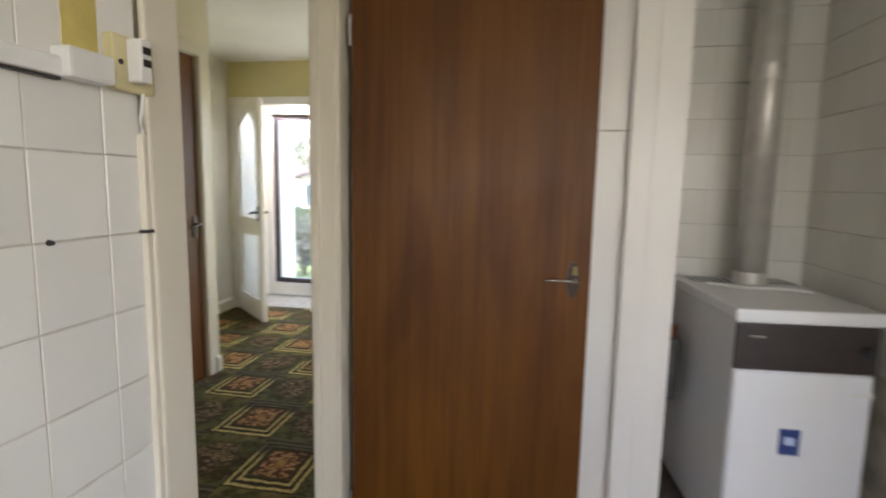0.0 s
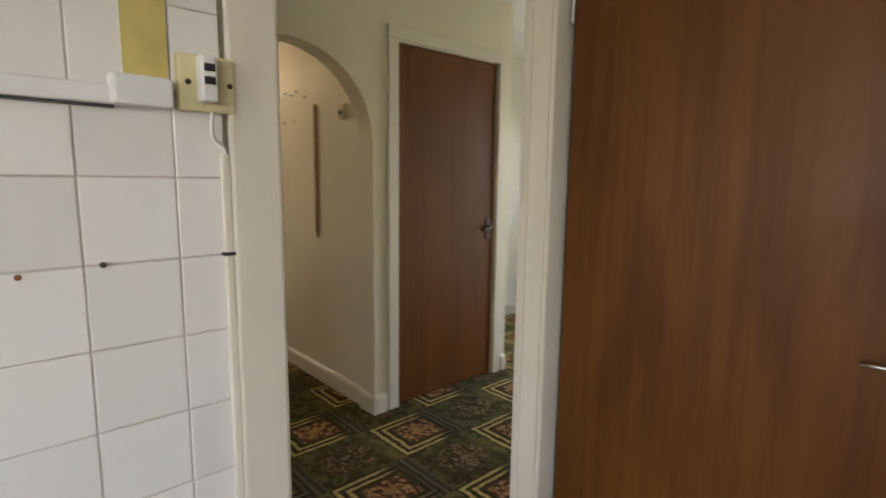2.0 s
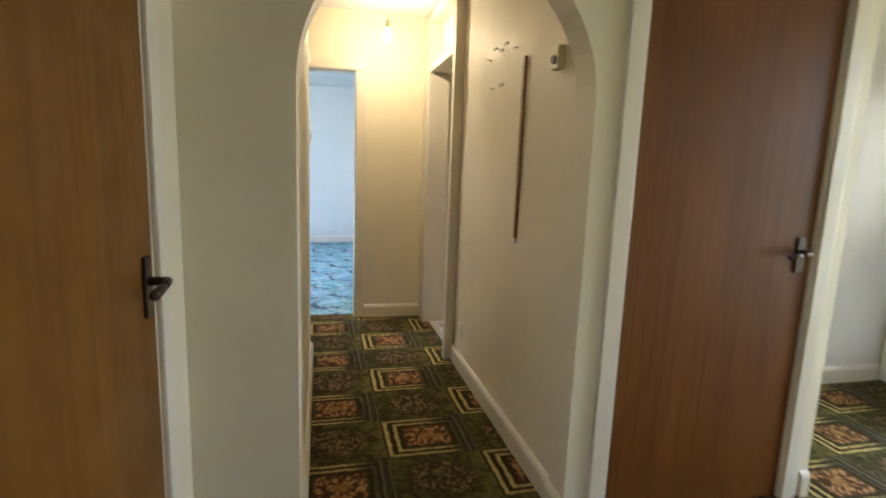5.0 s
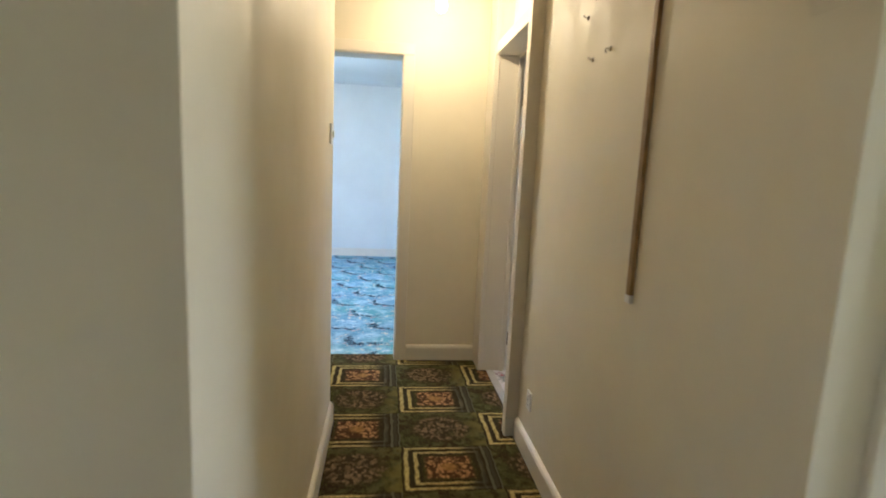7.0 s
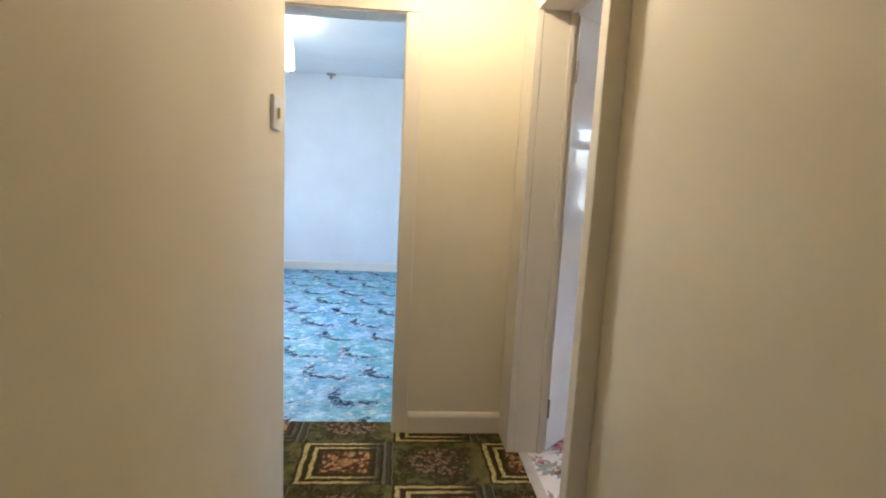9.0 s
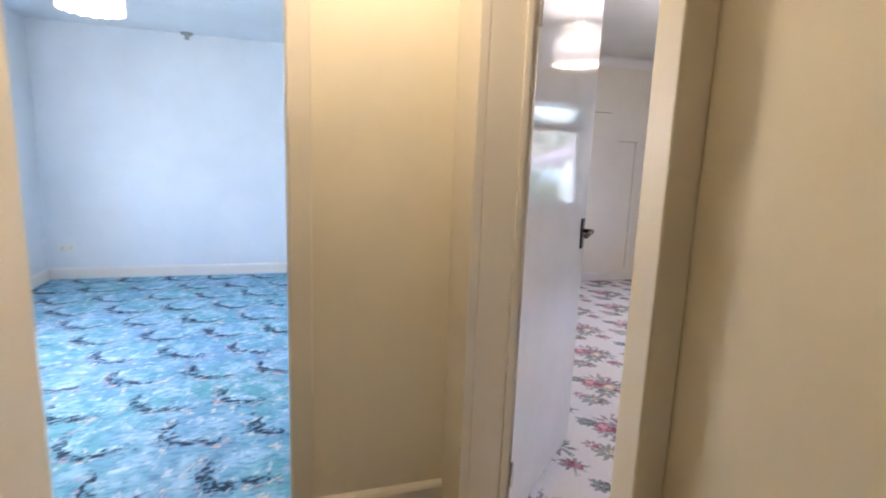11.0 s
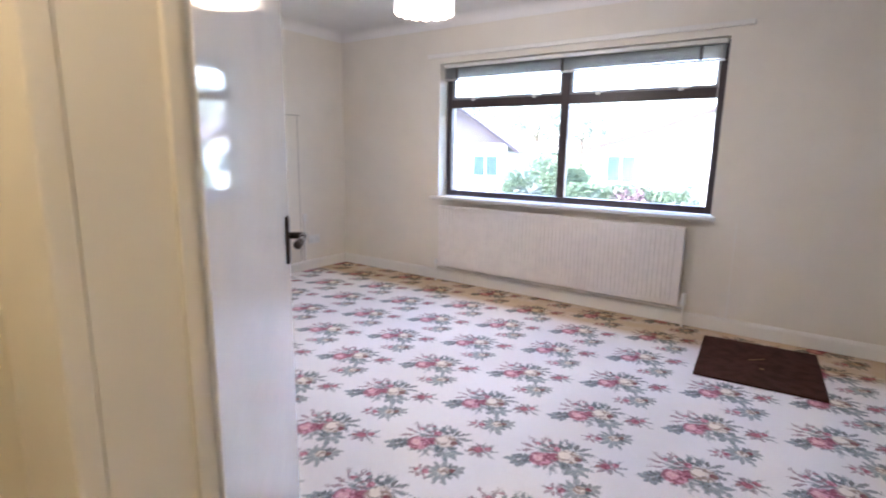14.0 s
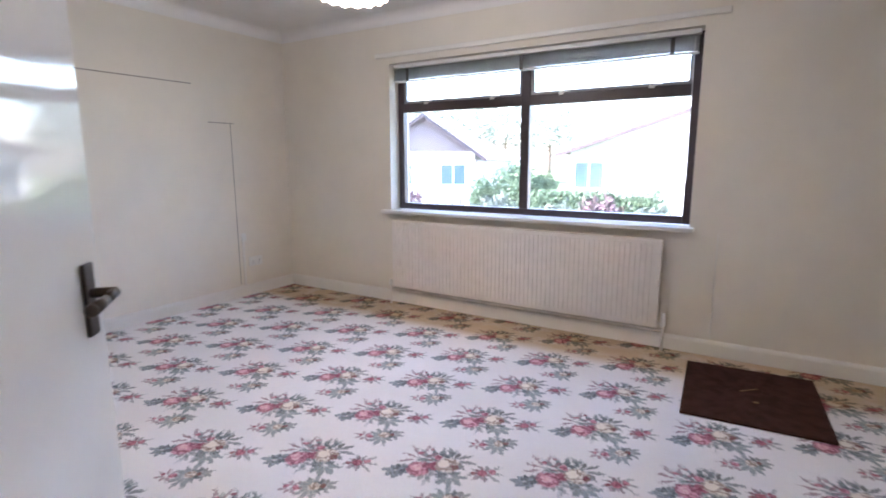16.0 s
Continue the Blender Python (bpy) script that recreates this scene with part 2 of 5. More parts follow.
def rose_carpet():
    """Pale carpet with staggered bouquets of pink and cream roses and grey-green leaves."""
    n = Net("rose_carpet")
    x, y, z = n.xyz()
    ax, ay = 0.475, 0.435
    warp = n.xyz(n.noise(38, 2, colour=True))
    fine = n.xyz(n.noise(110, 2, colour=True))
    c = n.mix(n.ramp(n.noise(1.3, 4), 0.35, 0.7), (0.87, 0.85, 0.865), (0.80, 0.775, 0.785))
    c = n.mix(n.ramp(n.noise(260, 2), 0.35, 0.7, 0.0, 0.20), c, (0.48, 0.43, 0.43))

    lat_x = n.f("DIVIDE", n.f("ADD", x, 4.918), ax)
    lat_y = n.f("SUBTRACT", n.f("DIVIDE", n.f("SUBTRACT", y, 4.600), ay), n.f("MULTIPLY", lat_x, 0.468))
    lattice = n.vec(n.f("ADD", lat_x, n.f("MULTIPLY", warp[0], 0.05)), n.f("ADD", lat_y, n.f("MULTIPLY", warp[1], 0.05)))

    def near(dx, dy):
        """Metres to the nearest repeat of a spot of the pattern, and its two legs."""
        at = n.shift(lattice, (0.475 - dx / ax, 0.475 - dy / ay + 0.468 * dx / ax, 0))
        cell = n.t.nodes.new("ShaderNodeVectorMath")
        cell.operation = "FRACTION"
        n.put(cell.inputs[0], at)
        g, h, _ = n.xyz(n.shift(cell.outputs[0], (-0.5, -0.5, 0)))
        p = n.f("MULTIPLY", g, ax)
        q = n.f("MULTIPLY_ADD", g, 0.468 * ay, n.f("MULTIPLY", h, ay))
        return n.f("SQRT", n.f("MULTIPLY_ADD", p, p, n.f("MULTIPLY", q, q))), p, q

    chop = n.ramp(n.cells(62, n.shift(n.co, n.stretch(0.02, 0.02, 0.02, n.noise(60, 2, colour=True)))), 0.42, 0.72)
    def spot(a, b):
        """A place of the bouquet, by its own slanting axes."""
        a, b = a, b - 0.005
        return 0.852 * a - 0.523 * b, 0.523 * a + 0.852 * b

    def spray(a, b, r0, r1, leaves, wide, colour, amount, turn=0.0):
        """Separate pointed leaves of uneven length that stand out all round from a spot."""
        nonlocal c
        r, p, q = near(*spot(a, b))
        ang = n.f("ADD", n.f("MULTIPLY", n.f("ARCTAN2", q, p), leaves / (2 * math.pi)), n.f("ADD", n.f("MULTIPLY", n.f("SUBTRACT", fine[1], 0.5), 0.9), turn))
        k = n.f("FLOOR", ang)
        side = n.f("ABSOLUTE", n.f("SUBTRACT", n.f("SUBTRACT", ang, k), 0.5))
        luck = n.f("FRACT", n.f("MULTIPLY", n.f("SINE", n.f("ADD", n.f("MULTIPLY", k, 12.9), 57.0 * a + 31.0 * b)), 437.5))
        t = n.f("DIVIDE", n.f("SUBTRACT", r, r0), n.f("MULTIPLY", n.f("ADD", n.f("MULTIPLY", luck, 0.55), 0.55), r1 - r0))
        half = n.f("MULTIPLY", n.f("SINE", n.f("MULTIPLY", n.f("MINIMUM", n.f("MAXIMUM", t, 0.0), 1.0), math.pi)), wide)
        leaf = n.ramp(n.f("SUBTRACT", half, n.f("MULTIPLY", n.f("MULTIPLY", side, r), 2 * math.pi / leaves)), -0.001, 0.0045, 0.0, amount)
        tint = n.mix(n.ramp(fine[2], 0.40, 0.60), colour, tuple(0.28 * h for h in colour))
        c = n.mix(leaf, c, n.mix(n.f("MULTIPLY", luck, 0.40), tint, (0.40, 0.45, 0.49)))

    def rose(a, b, size, colour, heart):
        nonlocal c
        r, p, q = near(*spot(a, b))
        edge = n.f("ADD", r, n.f("MULTIPLY", n.f("SUBTRACT", fine[1], 0.5), 0.6 * size))
        petal = n.f("SINE", n.f("ADD", n.f("MULTIPLY", r, 6.5 / size), n.f("ADD", n.f("MULTIPLY", n.f("ARCTAN2", q, p), 2.0), n.f("MULTIPLY", fine[0], 4.0))))
        tint = n.mix(n.f("MAXIMUM", n.ramp(petal, 0.1, 0.95, 0.0, 0.7), n.f("MULTIPLY", chop, 0.85)), colour, heart)
        c = n.mix(n.ramp(edge, 0.75 * size, size, 0.95, 0.0), c, tint)

    teal, slate, dusk, mauve = (0.165, 0.225, 0.235), (0.32, 0.36, 0.41), (0.060, 0.072, 0.072), (0.38, 0.14, 0.19)
    pink, cream, maroon, brown = (0.66, 0.33, 0.40), (0.80, 0.73, 0.66), (0.22, 0.050, 0.085), (0.24, 0.16, 0.13)
    spray(0.03, 0.01, 0.040, 0.160, 15, 0.0095, slate, 0.65)
    spray(0.03, 0.03, 0.020, 0.120, 11, 0.0140, teal, 0.75, 0.3)
    spray(-0.045, 0.05, 0.015, 0.120, 9, 0.0095, mauve, 0.80)
    spray(0.095, 0.040, 0.010, 0.100, 9, 0.0120, dusk, 0.80, 0.2)
    spray(-0.030, -0.040, 0.010, 0.080, 9, 0.0120, dusk, 0.60, 0.4)
    spray(0.070, -0.070, 0.006, 0.080, 9, 0.0150, teal, 0.80)
    spray(-0.140, -0.030, 0.004, 0.070, 8, 0.0160, slate, 0.90)
    spray(-0.120, -0.020, 0.004, 0.050, 7, 0.0100, dusk, 0.60, 0.5)
    spray(0.215, -0.050, 0.004, 0.085, 9, 0.0090, dusk, 0.65)
    spray(0.200, -0.050, 0.004, 0.060, 7, 0.0110, mauve, 0.70, 0.4)
    spray(0.060, -0.215, 0.006, 0.095, 11, 0.0130, teal, 0.75)
    spray(0.105, -0.200, 0.004, 0.060, 8, 0.0120, dusk, 0.70, 0.3)
    spray(-0.025, -0.215, 0.004, 0.060, 7, 0.0095, mauve, 0.70)
    rose(0.012, 0.000, 0.032, mauve, maroon)
    rose(-0.052, -0.020, 0.054, pink, maroon)
    rose(-0.060, -0.012, 0.026, (0.80, 0.55, 0.58), pink)
    rose(0.066, 0.002, 0.056, cream, brown)
    rose(0.052, 0.012, 0.028, (0.84, 0.78, 0.70), cream)
    rose(0.100, -0.012, 0.018, brown, maroon)
    rose(0.028, 0.058, 0.020, pink, maroon)
    rose(-0.045, 0.095, 0.013, pink, maroon)
    rose(0.005, 0.120, 0.011, (0.50, 0.36, 0.40), maroon)
    rose(0.205, -0.052, 0.023, (0.55, 0.22, 0.27), maroon)
    rose(0.246, -0.044, 0.017, pink, maroon)
    rose(0.170, -0.052, 0.012, (0.46, 0.30, 0.28), maroon)
    rose(0.068, -0.208, 0.027, cream, brown)
    rose(0.100, -0.205, 0.014, brown, maroon)
    rose(-0.002, -0.215, 0.017, pink, maroon)
    rose(-0.042, -0.205, 0.011, pink, maroon)
    worn = n.f("MULTIPLY", n.ramp(y, 5.98, 6.18, 0.0, 1.0), n.ramp(n.noise(6, 3), 0.25, 0.6, 0.75, 1.0))
    tan = n.mix(n.f("MULTIPLY", worn, 0.95), (1.0, 1.0, 1.0), (0.66, 0.50, 0.31))
    k = n.t.nodes.new("ShaderNodeMix")
    k.data_type, k.blend_type = "RGBA", "MULTIPLY"
    k.inputs[0].default_value = 1.0
    n.put(k.inputs[6], c)
    n.put(k.inputs[7], tan)
    n.bump(n.noise(480, 2), 0.45, 0.004)
    return n.done(k.outputs[2], 0.95, 0, 0.12)


def blue_carpet():
    """Blue carpet with broken dark scallops, pale and rosy flecks."""
    n = Net("blue_carpet")
    x, y, z = n.xyz()
    warp = n.xyz(n.noise(7, 3, colour=True))
    fine = n.xyz(n.noise(34, 3, colour=True))
    ax, ay = 0.36, 0.40

    def leg(v, period, k, w):
        return n.f("ADD", n.f("DIVIDE", v, period), n.f("ADD", n.f("MULTIPLY", n.f("SUBTRACT", warp[k], 0.5), 0.36), n.f("MULTIPLY", n.f("SUBTRACT", fine[k], 0.5), w)))
    a = leg(x, ax, 0, 0.30)
    i = n.f("FLOOR", n.f("ADD", a, 0.5))
    b = n.f("ADD", leg(y, ay, 1, 0.30), n.f("MULTIPLY", i, 0.5))
    j = n.f("FLOOR", n.f("ADD", b, 0.5))
    p, q = n.f("SUBTRACT", a, i), n.f("SUBTRACT", b, j)
    r = n.f("SQRT", n.f("ADD", n.f("MULTIPLY", p, p), n.f("MULTIPLY", q, q)))
    lean = n.f("SUBTRACT", n.f("MULTIPLY", p, 0.75), n.f("MULTIPLY", q, 0.65))
    open_side = n.ramp(n.f("ADD", lean, n.f("MULTIPLY", n.f("SUBTRACT", fine[2], 0.5), 0.4)), -0.06, 0.12)
    heavy = n.ramp(lean, 0.06, 0.34, 0.028, 0.080)
    arc = n.ramp(n.f("SUBTRACT", heavy, n.f("ABSOLUTE", n.f("SUBTRACT", r, 0.38))), -0.01, 0.02)
    halo = n.ramp(n.f("ABSOLUTE", n.f("SUBTRACT", r, 0.27)), 0.03, 0.09, 1.0, 0.0)
    outer = n.ramp(n.f("ABSOLUTE", n.f("SUBTRACT", r, 0.50)), 0.03, 0.08, 1.0, 0.0)
    feather = n.ramp(n.noise(26, 3, n.stretch(2.4, 0.8, 1), 0.6), 0.43, 0.50)
    dark = n.f("MULTIPLY", n.f("MULTIPLY", arc, open_side), feather)
    c = n.mix(n.ramp(n.noise(2.0, 3), 0.35, 0.65), (0.135, 0.37, 0.45), (0.18, 0.36, 0.54))
    c = n.mix(n.ramp(n.noise(6, 4, rough=0.6), 0.42, 0.66, 0.0, 0.65), c, (0.40, 0.62, 0.76))
    c = n.mix(n.ramp(n.noise(26, 4, n.stretch(2.0, 0.7, 1)), 0.48, 0.64, 0.0, 0.6), c, (0.075, 0.20, 0.36))
    c = n.mix(n.f("MULTIPLY", halo, n.ramp(n.noise(20, 4, rough=0.7), 0.48, 0.60, 0.0, 0.7)), c, (0.58, 0.68, 0.72))
    c = n.mix(n.f("MULTIPLY", outer, n.ramp(n.noise(16, 4, n.shift(n.co, (7, 3, 0)), 0.7), 0.52, 0.62, 0.0, 0.85)), c, (0.66, 0.60, 0.52))
    c = n.mix(n.f("MULTIPLY", n.f("MULTIPLY", outer, open_side), n.ramp(n.noise(19, 4, n.shift(n.co, (2, 9, 0)), 0.7), 0.52, 0.62, 0.0, 0.8)), c, (0.50, 0.31, 0.36))
    c = n.mix(n.f("MULTIPLY", n.f("MULTIPLY", outer, n.ramp(lean, -0.1, 0.1)), n.ramp(n.noise(30, 3, n.stretch(2.6, 0.8, 1)), 0.55, 0.60, 0.0, 0.85)), c, (0.03, 0.07, 0.14))
    c = n.mix(n.f("MULTIPLY", dark, 0.95), c, (0.016, 0.028, 0.055))
    n.bump(n.noise(420, 2), 0.45, 0.004)
    return n.done(c, 0.95, 0, 0.12)


M = {}
M["cream"] = paint("cream_wall_paint", (0.75, 0.68, 0.52), 0.55)
M["white_wall"] = paint("white_wall_paint", (0.76, 0.705, 0.62), 0.6)
M["blue_wall"] = paint("pale_blue_wall_paint", (0.74, 0.79, 0.83), 0.6)
M["north_hall"] = paint("pale_yellow_wall_paint", (0.68, 0.60, 0.32), 0.6)
M["ceiling"] = paint("ceiling_paint", (0.80, 0.78, 0.76), 0.7, grain=90, relief=0.25)
M["gloss_cream"] = gloss("cream_gloss_joinery", (0.73, 0.67, 0.55))
M["gloss_white"] = gloss("white_gloss_joinery", (0.78, 0.75, 0.71))
M["wood"] = veneer("door_veneer", (0.158, 0.057, 0.0074), (0.092, 0.029, 0.0040))
# same wood as the other doors; the golden tint paints in warm reflected light
M["wood_warm_lit"] = veneer("warm_lit_door_veneer", (0.205, 0.086, 0.0115), (0.140, 0.055, 0.0072))
M["wood_red"] = veneer("red_door_veneer", (0.175, 0.061, 0.0120), (0.128, 0.042, 0.0080))
M["hall_carpet"], M["rose_carpet"], M["blue_carpet"] = hall_carpet(), rose_carpet(), blue_carpet()
M["tile"] = None
tn = Net("glazed_wall_tile")
M["tile"] = tn.done(tn.mix(tn.hashed(), (0.78, 0.76, 0.71), (0.70, 0.68, 0.63)), tn.ramp(tn.noise(8, 3), 0.3, 0.7, 0.12, 0.26), 0, 0.5)
tn.bump(tn.noise(22, 2), 0.05, 0.002)
M["grout"] = plain("grimy_grout", (0.60, 0.55, 0.47), 0.9, vary=0.35)
M["grout_line"] = plain("dusty_joint", (0.30, 0.27, 0.24), 0.9, vary=0.4)
M["bronze"] = plain("dark_bronze", (0.065, 0.050, 0.040), 0.38, 0.75)
M["brass"] = plain("worn_brass", (0.30, 0.22, 0.09), 0.42, 0.7, vary=0.3)
M["chrome"] = plain("chrome_plate", (0.62, 0.60, 0.57), 0.18, 1.0)
M["steel"] = plain("flue_metal", (0.62, 0.60, 0.56), 0.34, 0.45, vary=0.15)
M["enamel"] = gloss("white_enamel", (0.82, 0.82, 0.83), 0.25)
M["dark_panel"] = plain("dark_brown_panel", (0.035, 0.024, 0.022), 0.4)
M["navy"] = plain("blue_sticker", (0.02, 0.05, 0.22), 0.4)
M["pale_blue"] = plain("pale_print", (0.55, 0.65, 0.85), 0.5)
M["plastic"] = plain("white_plastic", (0.76, 0.75, 0.72), 0.35, vary=0.06)
M["old_plastic"] = plain("yellowed_plastic", (0.66, 0.58, 0.33), 0.42, vary=0.15)
M["black"] = plain("black_plastic", (0.02, 0.02, 0.02), 0.4)
M["brown_frame"] = plain("brown_window_frame", (0.045, 0.030, 0.036), 0.35)
M["batten"] = plain("stained_batten", (0.34, 0.20, 0.075), 0.55, vary=0.35)
M["mat_pile"] = plain("brown_mat_pile", (0.060, 0.026, 0.020), 0.95, vary=0.35, spec=0.1)
M["mat_worn"] = plain("worn_mat_spot", (0.22, 0.13, 0.07), 0.95, vary=0.3, spec=0.1)
M["skirt"] = M["gloss_cream"]
M["copper"] = plain("tarnished_copper", (0.30, 0.13, 0.06), 0.45, 0.8, vary=0.4)
M["cast"] = plain("grimy_grey_metal", (0.10, 0.095, 0.09), 0.55, 0.5, vary=0.4)
M["vinyl"] = plain("grey_brown_vinyl", (0.16, 0.12, 0.10), 0.45, vary=0.3)
M["yellow_patch"] = plain("bare_yellow_wall", (0.62, 0.50, 0.16), 0.7, vary=0.2)
M["bulb"] = glowing("lit_bulb", (1.0, 0.80, 0.50), 1.5)
M["shade"] = glowing("lit_lamp_shade", (1.0, 0.88, 0.74), 0.075)
M["slat"] = plain("grey_blind_slat", (0.30, 0.31, 0.31), 0.45, vary=0.2)
M["white_metal"] = plain("white_radiator_enamel", (0.78, 0.73, 0.69), 0.35, vary=0.06)
M["grass"] = plain("lawn", (0.10, 0.14, 0.06), 0.9, vary=0.4, spec=0.1)
M["hedge"] = plain("hedge_leaves", (0.085, 0.125, 0.075), 0.8, vary=0.5, spec=0.2)
M["shrub_pink"] = plain("mauve_shrub_leaves", (0.11, 0.068, 0.080), 0.8, vary=0.4, spec=0.2)
M["shrub_pale"] = plain("pale_shrub_leaves", (0.105, 0.120, 0.105), 0.8, vary=0.4, spec=0.2)
M["tree_leaf"] = plain("tree_leaves", (0.17, 0.20, 0.165), 0.8, vary=0.5, spec=0.2)
M["bark"] = plain("bark", (0.14, 0.10, 0.07), 0.9, vary=0.4)
M["render"] = paint("pale_house_render", (0.76, 0.73, 0.68), 0.8)
M["roof"] = plain("grey_brown_roof_tile", (0.155, 0.13, 0.14), 0.8, vary=0.25)
M["house_glass"] = plain("house_window_glass", (0.07, 0.11, 0.12), 0.08)
M["paving"] = plain("grey_paving", (0.38, 0.36, 0.33), 0.85, vary=0.25)
gl = Net("window_glass")
M["glass"] = gl.done((1, 1, 1), 0.0, 0, 0.5, Transmission_Weight=1.0, IOR=1.45)
fg = Net("frosted_glass")
fg.bump(fg.cells(160), 0.6, 0.004)
M["frosted"] = fg.done((0.90, 0.95, 0.97), 0.35, 0, 0.5, Transmission_Weight=0.85, IOR=1.45)
dg = Net("white_gloss_door")
dg.bump(dg.f("ADD", dg.noise(7, 2, dg.stretch(1, 1, 2.5)), dg.f("MULTIPLY", dg.noise(60, 2, dg.stretch(0.4, 0.4, 1.6)), 0.12)), 0.045, 0.012)
M["gloss_door"] = dg.done(dg.mix(dg.ramp(dg.noise(3, 4), 0.35, 0.7), (0.84, 0.81, 0.76), (0.79, 0.76, 0.71)), 0.07, 0, 0.5, Coat_Weight=0.35, Coat_Roughness=0.04)


# ---- building blocks ----
def box(bm, x0, x1, y0, y1, z0, z1, m=None, bevel=0.0):
    """A box in a bmesh, its long edges eased by bevel."""
    v = bmesh.ops.create_cube(bm, size=1.0)["verts"]
    bmesh.ops.scale(bm, vec=(abs(x1 - x0), abs(y1 - y0), abs(z1 - z0)), verts=v)
    bmesh.ops.translate(bm, vec=((x0 + x1) / 2, (y0 + y1) / 2, (z0 + z1) / 2), verts=v)
    if bevel:
        e = list({e for q in v for e in q.link_edges})
        got = bmesh.ops.bevel(bm, geom=e, offset=bevel, segments=2, profile=0.6, affect="EDGES", clamp_overlap=True)
        v = list({q for f in got["faces"] for q in f.verts} | {q for q in v if q.is_valid})
    if m is not None:
        bmesh.ops.transform(bm, matrix=m, verts=v)
    return bm


def rod(bm, a, b, r0, r1=None, sides=16):
    """A round bar from a to b."""
    a, b = Vector(a), Vector(b)
    way = b - a
    m = Matrix.Translation((a + b) / 2) @ way.to_track_quat("Z", "Y").to_matrix().to_4x4()
    bmesh.ops.create_cone(bm, cap_ends=True, segments=sides, radius1=r0, radius2=r1 if r1 is not None else r0, depth=way.length, matrix=m)
    return bm


def outline(bm, pts, depth, m=None):
    """A flat outline (x, z) given thickness along y."""
    ring = [bm.verts.new((x, 0, z)) for x, z in pts]
    face = bm.faces.new(ring)
    out = bmesh.ops.extrude_face_region(bm, geom=[face])
    far = [q for q in out["geom"] if isinstance(q, bmesh.types.BMVert)]
    bmesh.ops.translate(bm, vec=(0, depth, 0), verts=far)
    bmesh.ops.recalc_face_normals(bm, faces=bm.faces)
    if m is not None:
        bmesh.ops.transform(bm, matrix=m, verts=ring + far)
    return bm


def lathe(bm, profile, at, sides=28):
    """Turns a profile of (radius, height) round the upright axis through at."""
    rings = []
    for r, h in profile:
        rings.append([bm.verts.new((at[0] + r * math.cos(2 * math.pi * k / sides), at[1] + r * math.sin(2 * math.pi * k / sides), at[2] + h)) for k in range(sides)])
    for p, q in zip(rings, rings[1:]):
        for k in range(sides):
            bm.faces.new((p[k], p[(k + 1) % sides], q[(k + 1) % sides], q[k]))
    return bm


def mesh(name, bm, material, smooth=False):
    data = bpy.data.meshes.new(name)
    if smooth:
        for f in bm.faces:
            f.smooth = True
    bm.to_mesh(data)
    bm.free()
    data.materials.append(material)
    return data


def part(name, bm, material, parent=None, label="", smooth=False):
    """Links a bmesh as one mesh object, under a thing or a part."""
    ob = new(name, mesh(name, bm, material, smooth))
    if parent is not None:
        ob.parent = parent
    return tagged(ob, label)


def setting(name, bm, material, label, category):
    return tagged(part(name, bm, material), label, category, kind="structure")


def thing(name, label, category, at=(0, 0, 0), turn=0.0, group=""):
    ob = new(name)
    ob.matrix_world = pose(*at, 0, 0, turn)
    return tagged(ob, label, category, group)


def B(*a, **k):
    return box(bmesh.new(), *a, **k)


def pierced(axis, a0, a1, b0, b1, z1, holes):
    """A wall slab between a0 and a1 on its thin axis, from b0 to b1 along the other, with openings (b0, b1, z0, z1)."""
    bm = bmesh.new()

    def add(p, q, lo, hi):
        if q - p > 1e-4 and hi - lo > 1e-4:
            box(bm, *((a0, a1, p, q) if axis == "x" else (p, q, a0, a1)), lo, hi)
    at = b0
    for h0, h1, lo, hi in sorted(holes):
        add(at, h0, 0, z1)
        add(h0, h1, 0, lo)
        add(h0, h1, hi, z1)
        at = h1
    add(at, b1, 0, z1)
    return bm


TOP = 2.40

# ---- large structure ----
hall_floor = B(-4.70, -3.69, 0.80, 2.82, -0.10, 0.0)
box(hall_floor, -3.69, -2.0, 1.80, 2.82, -0.10, 0.0)
box(hall_floor, -2.0, -0.535, 1.30, 5.56, -0.10, 0.0)
box(hall_floor, -2.87, -2.0, 3.70, 5.56, -0.10, 0.0)
setting("floor_hall", hall_floor, M["hall_carpet"], "patterned carpet in moss green, brown and gold squares", "carpet")
setting("floor_bedroom", B(-7.95, -2.90, 2.80, 6.60, -0.10, -0.001), M["rose_carpet"], "pale fitted carpet with pink and cream rose bouquets", "carpet")
setting("floor_blue_room", B(-8.85, -4.70, -0.10, 2.80, -0.10, -0.002), M["blue_carpet"], "blue fitted carpet with broken dark scallops", "carpet")
setting("floor_kitchen", B(-0.535, 2.50, -2.10, 3.50, -0.10, -0.004), M["vinyl"], "worn grey-brown vinyl kitchen floor", "floor")
setting("floor_porch", B(-2.86, -1.60, 5.56, 6.20, -0.10, -0.02), M["paving"], "pale paved porch floor", "floor")
setting("ceiling_hall", B(-4.72, -0.50, 0.80, 5.57, TOP, TOP + 0.1), M["ceiling"], "off-white painted hall ceiling", "ceiling")
setting("ceiling_bedroom", B(-7.95, -2.90, 2.85, 6.80, TOP + 0.001, TOP + 0.11), M["ceiling"], "white painted bedroom ceiling", "ceiling")
setting("ceiling_blue_room", B(-8.85, -4.72, -0.20, 2.85, TOP + 0.002, TOP + 0.11), M["blue_wall"], "pale blue painted ceiling", "ceiling")
setting("ceiling_kitchen", B(-0.50, 2.60, -2.20, 3.55, TOP + 0.003, TOP + 0.11), M["ceiling"], "off-white kitchen ceiling", "ceiling")
